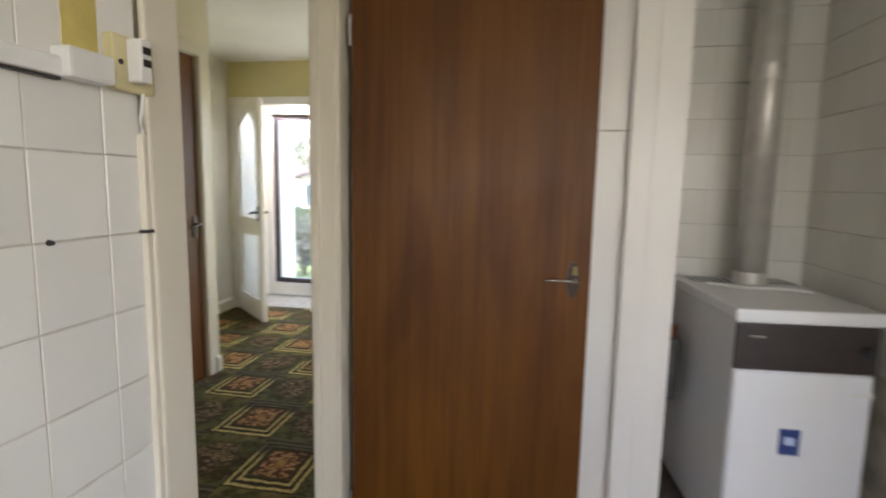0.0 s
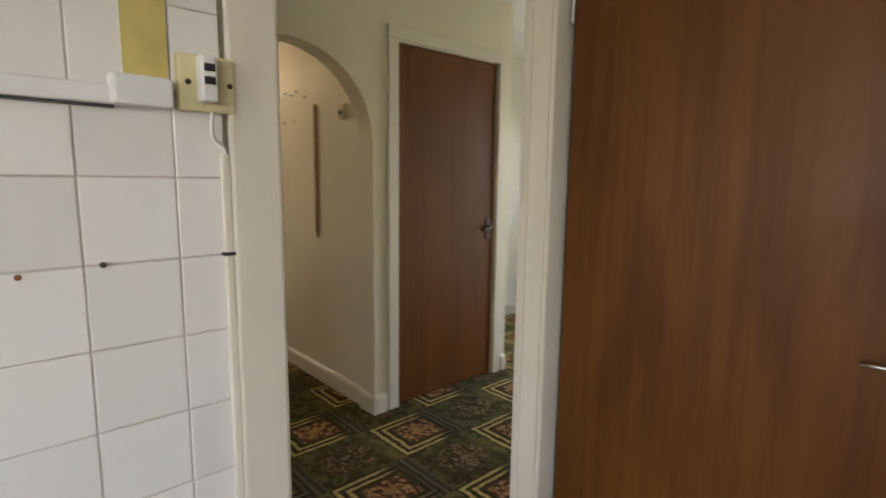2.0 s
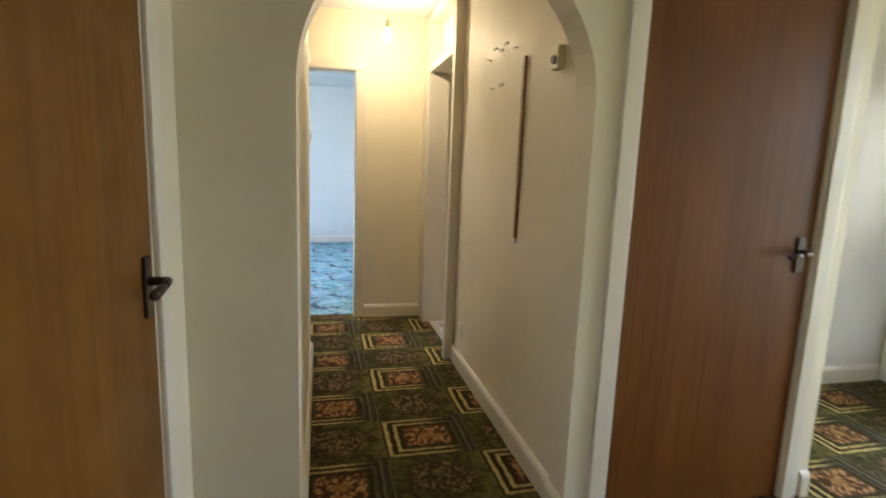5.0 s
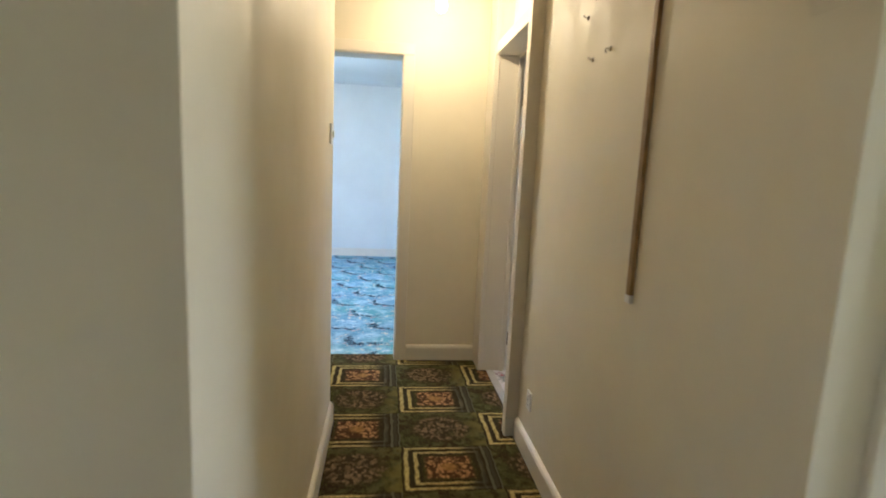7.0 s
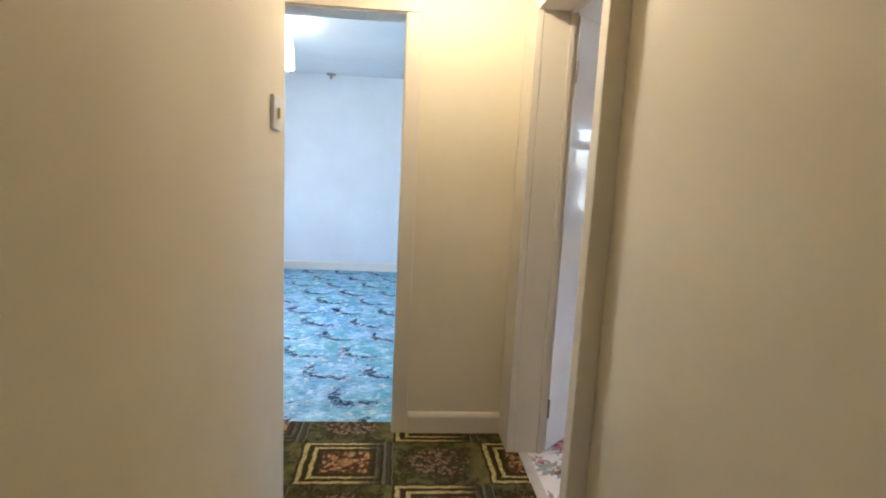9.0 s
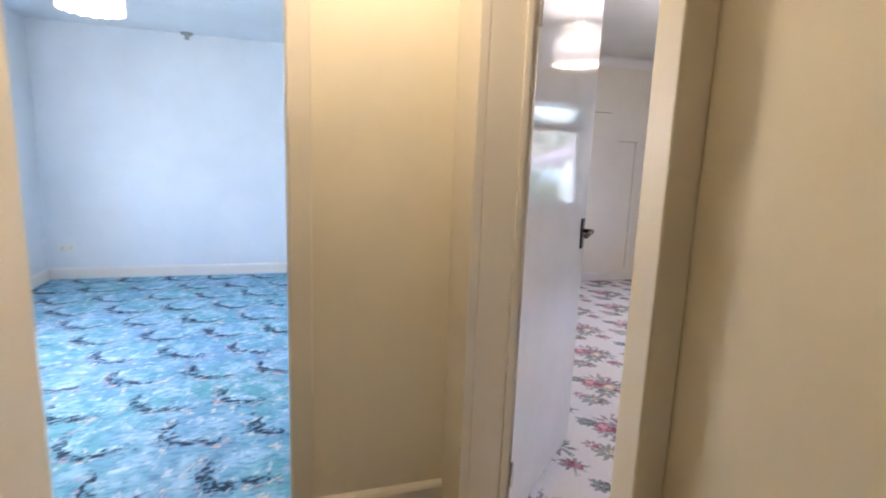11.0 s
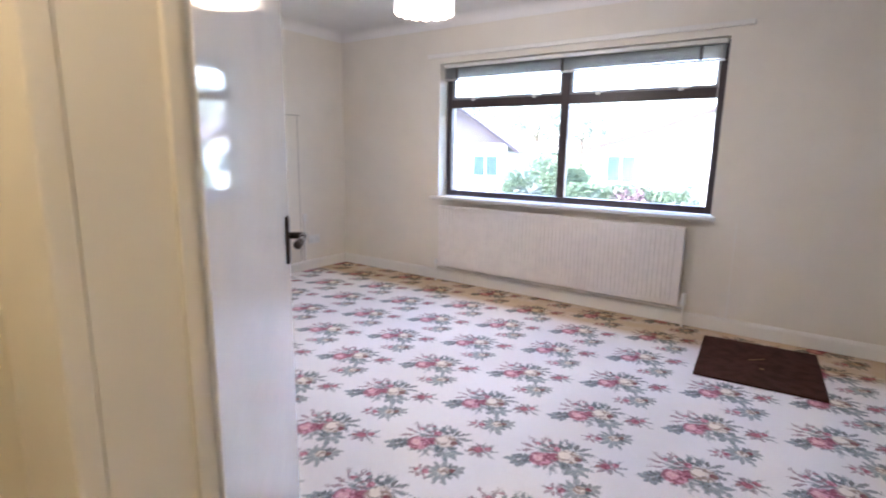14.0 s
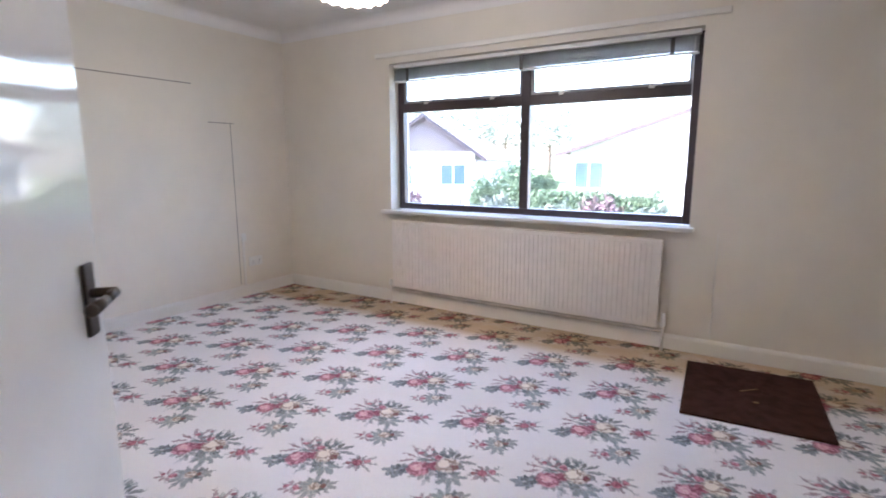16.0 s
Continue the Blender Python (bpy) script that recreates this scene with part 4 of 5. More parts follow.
def blind():
    """A venetian blind drawn right up under the window's head."""
    b = thing("venetian_blind", "grey venetian blind drawn up at the window head", "blind", (0, 0, 0))
    part("headrail", B(-6.545, -4.245, 6.560, 6.600, 1.978, 2.008, bevel=0.004), M["plastic"], b, "white metal headrail")
    for k in range(9):
        z = 1.966 - k * 0.0098
        part("slat", B(-6.535, -4.255, 6.556 + 0.004 * (k % 2), 6.604 - 0.003 * (k % 3), z - 0.0020, z + 0.0014), M["slat"], b)
    part("bottom_rail", B(-6.535, -4.255, 6.558, 6.602, 1.866, 1.878, bevel=0.004), M["plastic"], b, "white bottom rail")
    for x in (-6.40, -5.40, -4.40):
        part("ladder_tape", B(x - 0.012, x + 0.012, 6.553, 6.5555, 1.87, 1.97), M["cast"], b)
    bm = bmesh.new()
    rod(bm, (-4.275, 6.556, 1.96), (-4.268, 6.556, 1.10), 0.0022, sides=6)
    part("cord", bm, M["plastic"], b, "thin white pull cord")


blind()
bm = bmesh.new()
box(bm, -6.70, -4.09, 6.506, 6.5295, 2.064, 2.100, bevel=0.006)
tagged(part("curtain_batten", bm, M["gloss_white"]), "white painted curtain rail batten above the window", "rail")


# ---- bedroom ----
def radiator(x0, x1, z0, z1, wall):
    """A panel radiator with pressed upright flutes, top rail, brackets and valve."""
    r = thing("radiator", "white fluted panel radiator under the window", "radiator", (0, 0, 0))
    y1, y0 = wall - 0.055, wall - 0.088
    bm = bmesh.new()
    n, pitch = int((x1 - x0 - 0.05) / 0.0335), 0.0335
    box(bm, x0, x1, y0 + 0.008, y1, z0, z1, bevel=0.008)
    part("panel", bm, M["white_metal"], r)
    for k in range(n):
        c = x0 + 0.035 + k * pitch
        part("flute", flute(c, y0, z0, z1), M["white_metal"], r)
    part("top_seam", B(x0 + 0.004, x1 - 0.004, y0 + 0.004, y0 + 0.010, z1 - 0.022, z1 - 0.012, bevel=0.002), M["white_metal"], r)
    for c in (x0 + 0.25, x1 - 0.25):
        part("bracket", B(c - 0.015, c + 0.015, y1, wall, z0 + 0.06, z1 - 0.06), M["white_metal"], r)
    for c, tall in ((x1 + 0.035, 0.085), (x0 - 0.028, 0.045)):
        bm = bmesh.new()
        rod(bm, (c, wall - 0.068, 0.0), (c, wall - 0.068, z0 + 0.03), 0.0075, sides=12)
        rod(bm, (c, wall - 0.068, z0 + 0.03), (x1 if c > x1 else x0, wall - 0.068, z0 + 0.03), 0.009, sides=12)
        pipe = part("valve_pipe", bm, M["gloss_white"], r, "painted radiator tail pipe", True)
        bm = bmesh.new()
        rod(bm, (c, wall - 0.068, z0 + 0.015), (c, wall - 0.068, z0 + 0.015 + tall), 0.017, 0.014, 16)
        part("valve_cap", bm, M["plastic"], pipe, "white valve cap")
    bm = bmesh.new()
    rod(bm, (x0 - 0.028, wall - 0.040, z0 - 0.022), (x1 + 0.035, wall - 0.040, z0 - 0.022), 0.0075, sides=12)
    part("return_pipe", bm, M["gloss_white"], r, "painted pipe running under the radiator", True)


def flute(c, y0, z0, z1):
    bm = bmesh.new()
    box(bm, c - 0.0095, c + 0.0095, y0, y0 + 0.0085, z0 + 0.028, z1 - 0.030, bevel=0.004)
    return bm


radiator(-6.508, -4.362, 0.150, 0.730, 6.53)


def pendant(name, at, top, label):
    """A ceiling pendant: rose, flex, and a ribbed glass-and-fabric shade with a scalloped lower edge, lit."""
    p = thing(name, label, "lamp", at)
    bm = bmesh.new()
    lathe(bm, [(0.0, top), (0.045, top), (0.042, top - 0.018), (0.012, top - 0.03), (0.0, top - 0.03)], (0, 0, 0))
    part("ceiling_rose", bm, M["plastic"], p, "white ceiling rose", True)
    bm = bmesh.new()
    rod(bm, (0, 0, top - 0.02), (0, 0, 0.27), 0.0035, sides=8)
    part("flex", bm, M["plastic"], p)
    bm = bmesh.new()
    n = 64
    rings = []
    for r, h in ((0.055, 0.275), (0.115, 0.255), (0.150, 0.205), (0.163, 0.14), (0.166, 0.07), (0.167, 0.0)):
        ring = []
        for k in range(n):
            a = 2 * math.pi * k / n
            drop = 0.012 * abs(math.sin(a * 8)) * (1 if h == 0.0 else 0)
            q = r * (1 + 0.012 * math.cos(a * 32))
            ring.append(bm.verts.new((q * math.cos(a), q * math.sin(a), h - drop)))
        rings.append(ring)
    for a, b in zip(rings, rings[1:]):
        for k in range(n):
            bm.faces.new((a[k], b[k], b[(k + 1) % n], a[(k + 1) % n]))
    shade = part("shade", bm, M["shade"], p, "glowing cream ribbed lamp shade with scalloped edge", True)
    shade.visible_shadow = False
    bm = bmesh.new()
    bmesh.ops.create_uvsphere(bm, u_segments=16, v_segments=12, radius=0.032, matrix=Matrix.Translation((0, 0, 0.15)))
    rod(bm, (0, 0, 0.17), (0, 0, 0.26), 0.014, sides=10)
    b = part("bulb", bm, M["bulb"], p, "lit bulb", True)
    b.visible_shadow = False


pendant("pendant_lamp", (-5.591, 4.983, 2.0), TOP - 2.0, "lit pendant lamp with a scalloped cream shade in the bedroom")
pendant("pendant_lamp", (-6.55, 1.15, 2.055), TOP - 2.055, "lit pendant lamp with a scalloped cream shade in the blue room")

rug = thing("door_mat", "dark brown pile mat lying by the skirting", "mat", (-3.815, 5.985, 0), 3.5)
part("carpet_top", B(-0.318, 0.318, -0.365, 0.365, 0.0, 0.014, bevel=0.005), M["mat_pile"], rug)
bm = bmesh.new()
box(bm, -0.06, 0.05, -0.004, 0.006, 0.0135, 0.0150, pose(0.0, 0.06, 0, 0, 0, 40))
part("worn_mark", bm, M["mat_worn"], rug, "pale worn scuff")
bm = bmesh.new()
box(bm, -0.012, 0.012, -0.012, 0.010, 0.0135, 0.0150, pose(0.02, -0.09, 0, 0, 0, 10))
part("worn_mark", bm, M["mat_worn"], rug, "pale worn scuff")

# boarded-over alcoves on the west wall
trim("trim_board_joint", B(-7.832, -7.8265, 4.50, 5.57, 1.838, 1.845), "cracked joint of a boarded panel", "grout_line")
trim("trim_board_joint", B(-7.832, -7.8265, 5.70, 5.94, 1.545, 1.551), "cracked joint of a boarded panel", "grout_line")
trim("trim_board_joint", B(-7.832, -7.8265, 5.905, 5.912, 0.12, 1.545), "cracked joint of a boarded panel", "grout_line")
trim("trim_boarded_panel", B(-7.8295, -7.818, 2.95, 5.90, 0.10, 1.54, bevel=0.003), "painted board closing an old opening", "white_wall")


def socket_plate(name, at, turn, w, h, label, category, holes=2, material="plastic"):
    """A wall plate with a raised rim and its switches or sockets, facing its own -y."""
    s = thing(name, label, category, at, turn)
    part("plate", B(-w / 2, w / 2, -0.010, 0.0, -h / 2, h / 2, bevel=0.003), M[material], s)
    for k in range(holes):
        c = (k - (holes - 1) / 2) * w / max(holes, 1)
        part("rocker", B(c - 0.009, c + 0.009, -0.0145, -0.009, h * 0.10, h * 0.36, bevel=0.002), M[material], s)
        bm = bmesh.new()
        box(bm, c - 0.003, c + 0.003, -0.0108, -0.0095, -0.004, 0.006)
        box(bm, c - 0.012, c - 0.006, -0.0108, -0.0095, -0.022, -0.018)
        box(bm, c + 0.006, c + 0.012, -0.0108, -0.0095, -0.022, -0.018)
        part("pin_holes", bm, M["black"], s)
    return s


def switch_plate(at, turn, label, material="plastic", w=0.087, h=0.087):
    s = thing("light_switch", label, "light switch", at, turn)
    part("plate", B(-w / 2, w / 2, -0.010, 0.0, -h / 2, h / 2, bevel=0.003), M[material], s)
    part("rocker", B(-0.007, 0.007, -0.017, -0.009, -0.014, 0.014, bevel=0.002), M["old_plastic" if material == "plastic" else "plastic"], s, "small worn rocker")
    return s


socket_plate("wall_socket", (-7.83, 6.08, 0.31), 90, 0.146, 0.086, "white double socket low on the bedroom wall", "socket")
socket_plate("wall_socket", (-7.83, 5.965, 0.545), 90, 0.05, 0.07, "small white aerial socket on the bedroom wall", "socket", 0)
tagged(part("aerial_conduit", B(-7.83, -7.817, 5.945, 5.967, 0.10, 0.512, bevel=0.003), M["gloss_white"]), "white cable trunking down the bedroom wall", "conduit")
socket_plate("wall_socket", (-8.72, 0.17, 0.31), 90, 0.146, 0.086, "grey-white double socket low on the blue wall", "socket")
bm = bmesh.new()
rod(bm, (-4.06, 6.524, 0.78), (-4.055, 6.524, 0.10), 0.0022, sides=6)
tagged(part("blind_cord", bm, M["plastic"]), "thin white cord hanging beside the window", "cord")
hk = thing("ceiling_hook", "small grey hook at the top of the blue wall", "hook", (-8.70, 1.32, 2.36))
bm = bmesh.new()
lathe(bm, [(0.0, 0.04), (0.055, 0.04), (0.05, 0.025), (0.018, 0.015), (0.015, -0.02), (0.0, -0.02)], (0, 0, 0), 18)
part("hook_body", bm, M["slat"], hk, smooth=True)

# ---- corridor ----
cl = thing("bare_bulb", "lit bare bulb hanging on a flex in the corridor", "lamp", (-4.09, 2.367, 2.10))
bm = bmesh.new()
lathe(bm, [(0.0, 0.30), (0.042, 0.30), (0.04, 0.284), (0.012, 0.28), (0.0, 0.28)], (0, 0, 0), 20)
part("ceiling_rose", bm, M["plastic"], cl, smooth=True)
bm = bmesh.new()
rod(bm, (0, 0, 0.29), (0, 0, 0.115), 0.0032, sides=8)
part("flex", bm, M["plastic"], cl)
bm = bmesh.new()
rod(bm, (0, 0, 0.065), (0, 0, 0.120), 0.016, 0.012, 14)
part("bulb_holder", bm, M["old_plastic"], cl)
bm = bmesh.new()
lathe(bm, [(0.012, 0.070), (0.016, 0.055), (0.027, 0.030), (0.030, 0.012), (0.026, -0.008), (0.014, -0.020), (0.0, -0.023)], (0, 0, 0), 20)
bb = part("bulb", bm, M["bulb"], cl, "glowing glass bulb", True)
bb.visible_shadow = False

st = thing("wooden_batten", "narrow stained wooden batten fixed upright on the wall", "batten", (-2.582, 2.773, 0))
part("strip", B(-0.011, 0.011, -0.013, 0.0, 0.955, 1.735, bevel=0.003), M["batten"], st)
part("end_cap", B(-0.013, 0.013, -0.015, 0.0, 0.935, 0.957, bevel=0.003), M["plastic"], st, "chipped pale end")


def hook(x, z, kind):
    h = thing("coat_hook", "small tarnished metal hook screwed to the wall", "hook", (x, 2.773, z), group="hooks on the corridor wall")
    bm = bmesh.new()
    lathe(bm, [(0.0, -0.002), (0.009, -0.002), (0.008, 0.002), (0.0, 0.004)], (0, 0, 0), 12)
    bmesh.ops.rotate(bm, cent=(0, 0, 0), matrix=Matrix.Rotation(radians(90), 3, "X"), verts=bm.verts)
    part("rosette", bm, M["chrome"], h, smooth=True)
    bm = bmesh.new()
    rod(bm, (0, -0.002, 0), (0, -0.014, 0.001), 0.0024, sides=8)
    rod(bm, (0, -0.014, 0.001), (0, -0.017, -0.007 if kind else 0.008), 0.0024, sides=8)
    if kind:
        rod(bm, (0, -0.017, -0.007), (0, -0.012, -0.013), 0.0024, sides=8)
    part("prong", bm, M["chrome"], h)


for hx, hz, hk_kind in ((-2.98, 1.775, 0), (-2.885, 1.815, 1), (-2.80, 1.792, 1), (-2.735, 1.81, 1), (-2.615, 1.765, 1), (-2.91, 1.625, 0), (-2.775, 1.630, 1)):
    hook(hx - 0.09, hz + 0.028, hk_kind)

pl = thing("thermostat", "small beige wall thermostat beside the arch", "thermostat", (-2.252, 2.773, 1.665))
part("case", B(-0.030, 0.030, -0.026, 0.0, -0.042, 0.042, bevel=0.005), M["old_plastic"], pl)
bm = bmesh.new()
rod(bm, (0, -0.026, -0.008), (0, -0.034, -0.008), 0.016, 0.014, 18)
part("dial", bm, M["cast"], pl)
switch_plate((-3.63, 1.857, 1.405), 180, "white light switch at the end of the corridor wall")
socket_plate("wall_socket", (-3.40, 2.773, 0.268), 0, 0.055, 0.085, "small cream socket low on the corridor wall", "socket", 1)

# ---- kitchen ----
def tiles(parent, at, along, up, normal, cols, rows, pitch, origin, limits, mesh_data):
    """Square glazed tiles on a plane: origin is one joint corner; limits keep them inside the wall."""
    for i in range(*cols):
        for j in range(*rows):
            a0, z0 = origin[0] + i * pitch, origin[1] + j * pitch
            if a0 + pitch / 2 < limits[0] or a0 + pitch / 2 > limits[1]:
                continue
            m = Matrix(((along[0], normal[0], 0, at[0] + along[0] * (a0 + pitch / 2)), (along[1], normal[1], 0, at[1] + along[1] * (a0 + pitch / 2)), (0, 0, 1, z0 + pitch / 2), (0, 0, 0, 1)))
            o = new("tile", mesh_data)
            o.matrix_world = m @ pose(0, random.uniform(-0.0006, 0.0006), 0, random.uniform(-0.25, 0.25), 0, random.uniform(-0.25, 0.25))
            o.parent = parent


def tile_data(w, h):
    bm = B(-w / 2, w / 2, 0.0, 0.0065, -h / 2, h / 2)
    top = [e for e in bm.edges if all(v.co.y > 0.006 for v in e.verts)]
    bmesh.ops.bevel(bm, geom=top, offset=0.0011, segments=1, affect="EDGES")
    return mesh("tile", bm, M["tile"])


PITCH = 0.1135
gap = 0.0022
big = tile_data(PITCH - gap, PITCH - gap)
backing = setting("trim_tile_bed_west", B(KX - 0.012, KX - 0.0013, -2.1, 1.4985, 0.0, TOP), M["grout"], "grimy grout of the kitchen tiles", "wall tiles")
tiles(backing, (KX - 0.006, 0), (0, 1), 1, (1, 0), (-9, 0), (-7, 4), PITCH, (1.431, 1.304), (-9, 9), big)
sliver = tile_data(0.067 - gap, PITCH - gap)
for j in range(-7, 4):
    o = new("tile", sliver)
    o.matrix_world = Matrix(((0, 1, 0, KX - 0.006), (1, 0, 0, 1.4645), (0, 0, 1, 1.304 + (j + 0.5) * PITCH), (0, 0, 0, 1)))
    o.parent = backing
backing.parent = None
for lim in ((0.0, 0.72),):
    back = setting("trim_tile_bed_back", B(0.551, 1.275, 3.254, 3.260, 0.0, TOP), M["grout"], "dark grout of the tiles behind the boiler", "wall tiles")
    wide = tile_data(0.152 - gap * 0.7, 0.152 - gap)
    tiles(back, (0.55, 3.254), (1, 0), 1, (0, -1), (0, 6), (4, 16), 0.152, (0.0, 0.056), lim, wide)
side = setting("trim_tile_bed_east", B(1.270, 1.276, 2.0, 3.253, 0.0, TOP), M["grout"], "grout of the tiles beside the boiler", "wall tiles")
tiles(side, (1.270, 0), (0, 1), 1, (-1, 0), (0, 9), (4, 16), 0.152, (1.88, 0.056), (2.0, 3.23), wide)
trim("trim_board_joint_north", B(KX, 0.389, 2.5025, 2.5048, 1.446, 1.452), "dark joint across the white boarding", "grout")
trim("trim_pier_edge", B(0.385, 0.46, 2.470, 2.4895, 0.0, TOP - 0.01, bevel=0.012), "rounded white painted pier edge", "gloss_white")


def boiler():
    """A floor-standing boiler: white case, overhanging lid, dark control band, flue."""
    b = thing("boiler", "white floor-standing boiler with a dark control panel", "boiler", (0.772, 2.575, 0), 4.0)
    w, d, h = 0.43, 0.62, 0.895
    part("case", B(0.0, w, 0.0, d, 0.03, 0.852, bevel=0.006), M["enamel"], b)
    part("plinth", B(0.02, w - 0.02, 0.03, d, 0.0, 0.03), M["black"], b)
    part("lid", B(-0.012, w + 0.012, -0.022, d + 0.004, 0.852, h, bevel=0.010), M["enamel"], b, "overhanging white enamel lid")
    band = part("control_band", B(-0.002, w + 0.002, -0.012, 0.004, 0.690, 0.846, bevel=0.006), M["dark_panel"], b, "dark brown control panel")
    part("emblem", B(0.04, 0.085, -0.0135, -0.0115, 0.800, 0.807), M["chrome"], band, "small silver emblem")
    bm = bmesh.new()
    rod(bm, (0.395, -0.010, 0.768), (0.395, -0.030, 0.768), 0.022, 0.019, 20)
    part("control_knob", bm, M["black"], band)
    part("front_panel", B(0.004, w - 0.004, -0.010, 0.001, 0.06, 0.683, bevel=0.004), M["enamel"], b)
    s = part("sticker", B(0.160, 0.225, -0.0115, -0.0098, 0.405, 0.495), M["navy"], b, "blue rectangular sticker")
    part("sticker_print", B(0.176, 0.209, -0.0125, -0.0112, 0.440, 0.467), M["pale_blue"], s)
    part("badge", B(0.365, 0.43, -0.0115, -0.0098, 0.615, 0.632), M["plastic"], b, "pale worn badge")
    for x0 in (0.03, 0.28):
        g = B(x0, x0 + 0.15, d - 0.16, d - 0.05, h - 0.001, h + 0.0015)
        gr = part("vent_grille", g, M["cast"], b, "grey vent grille")
        for k in range(5):
            part("bar", B(x0 + 0.012 + k * 0.028, x0 + 0.022 + k * 0.028, d - 0.15, d - 0.06, h + 0.0015, h + 0.003), M["enamel"], gr)
    fl = thing("flue_pipe", "bare metal flue pipe rising from the boiler", "flue", (0.985, 3.06, 0.8955))
    bm = bmesh.new()
    rod(bm, (0, 0, 0.0), (0, 0, TOP - 0.8955), 0.057, sides=32)
    part("pipe", bm, M["steel"], fl, smooth=True)
    bm = bmesh.new()
    rod(bm, (0, 0, 0.001), (0, 0, 0.05), 0.064, sides=32)
    part("collar", bm, M["steel"], fl)
    bm = bmesh.new()
    rod(bm, (0, 0, 0.80), (0, 0, 0.86), 0.061, sides=32)
    part("collar", bm, M["steel"], fl)
    cv = bpy.data.curves.new("cable", "CURVE")
    cv.dimensions, cv.bevel_depth = "3D", 0.006
    sp = cv.splines.new("NURBS")
    pts = ((0.80, 2.98, 0.902), (0.87, 2.91, 0.903), (0.97, 2.88, 0.906), (1.06, 2.92, 0.902), (1.10, 2.91, 0.902), (1.13, 2.87, 0.902))
    sp.points.add(len(pts) - 1)
    for q, p in zip(sp.points, pts):
        q.co = (*p, 1)
    sp.use_endpoint_u = True
    cv.materials.append(M["plastic"])
    tagged(new("loose_cable", cv), "loose white cable lying on the boiler lid", "cable")
    pu = thing("pump", "grimy grey heating pump with copper pipes beside the boiler", "pump", (0.655, 2.98, 0))
    bm = bmesh.new()
    rod(bm, (0, 0, 0.0), (0, 0, 1.12), 0.011, sides=12)
    rod(bm, (0.05, 0.15, 0.0), (0.05, 0.15, 0.86), 0.011, sides=12)
    part("riser", bm, M["copper"], pu, "tarnished copper riser pipes", True)
    part("pump_body", B(-0.05, 0.05, -0.07, 0.05, 0.42, 0.68, bevel=0.02), M["cast"], pu)
    bm = bmesh.new()
    rod(bm, (0, 0.0, 0.68), (0, 0, 0.72), 0.05, 0.045, 20)
    part("pump_head", bm, M["copper"], pu, "rusty round pump head")
    jb = thing("junction_box", "white switched outlet with a cable by the boiler", "socket", (0.640, 3.247, 1.42))
    part("plate", B(-0.045, 0.045, -0.03, 0, -0.045, 0.045, bevel=0.004), M["plastic"], jb)
    part("label_strip", B(-0.04, 0.02, -0.032, -0.029, 0.01, 0.03), M["pale_blue"], jb)
    bm = bmesh.new()
    rod(bm, (0, -0.012, -0.045), (0, -0.012, -0.42), 0.006, sides=8)
    part("cable", bm, M["cast"], jb)


boiler()

# fittings on the tiled wall
tw = KX
fz = thing("fused_switch", "yellowed wall plate with two screws by the doorway", "socket", (tw + 0.001, 1.474, 1.432), 90)
part("plate", B(-0.038, 0.038, -0.018, 0.0, -0.038, 0.038, bevel=0.004), M["old_plastic"], fz)
for c in (-0.026, 0.029):
    bm = bmesh.new()
    rod(bm, (c, -0.017, 0.0), (c, -0.0195, 0.0), 0.004, sides=10)
    part("screw", bm, M["bronze"], fz)
adaptor = part("sensor", B(-0.016, 0.006, -0.042, -0.018, -0.026, 0.034, bevel=0.004), M["plastic"], fz, "small white plastic sensor")
for z in (0.018, 0.001):
    part("window_slot", B(-0.012, 0.002, -0.0435, -0.0415, z - 0.005, z + 0.005), M["black"], adaptor)
cv = bpy.data.curves.new("cable", "CURVE")
cv.dimensions, cv.bevel_depth = "3D", 0.0028
sp = cv.splines.new("NURBS")
pts = ((tw + 0.03, 1.443, 1.425), (tw + 0.03, 1.440, 1.405), (tw + 0.02, 1.445, 1.388), (tw + 0.008, 1.462, 1.384), (tw + 0.004, 1.470, 1.372), (tw + 0.004, 1.471, 1.30))
sp.points.add(len(pts) - 1)
for q, p in zip(sp.points, pts):
    q.co = (*p, 1)
sp.use_endpoint_u = True
cv.materials.append(M["plastic"])
sensor_cable = tagged(new("sensor_cable", cv), "thin white cable looped from the wall plate", "cable")
sensor_cable.location = (0, 0.031, -0.033)
cn = thing("cable_conduit", "thin painted cable cover beside the door frame", "conduit", (tw, 1.4985, -0.037))
part("cover", B(-0.004, 0.010, -0.007, 0.004, 0.6, 1.375, bevel=0.002), M["gloss_cream"], cn)
part("clip", B(-0.004, 0.012, -0.011, 0.006, 1.226, 1.231), M["black"], cn, "small dark clip")
rl = thing("tile_rail", "white plastic rail fixed along the tiles", "rail", (tw, 0.022, -0.030))
part("rail", B(0.0, 0.018, 0.55, 1.345, 1.424, 1.448, bevel=0.003), M["plastic"], rl)
part("rail_end", B(0.0, 0.030, 1.335, 1.405, 1.424, 1.462, bevel=0.005), M["plastic"], rl)
part("under_strip", B(0.0, 0.010, 0.55, 1.34, 1.4205, 1.4238), M["cast"], rl, "dark strip under the rail")
tagged(part("bare_patch", B(tw - 0.004, tw + 0.0022, 1.376, 1.429, 1.436, 1.54), M["yellow_patch"]), "bare yellow patch where a tile is missing", "patch")
for y, z, c in ((1.338, 1.190, "black"), (1.252, 1.184, "copper")):
    bm = bmesh.new()
    rod(bm, (tw, y, z), (tw + 0.007, y, z), 0.0042, 0.003, 10)
    tagged(part("wall_screw", bm, M[c]), "rusty old screw standing out of the tiles", "screw")


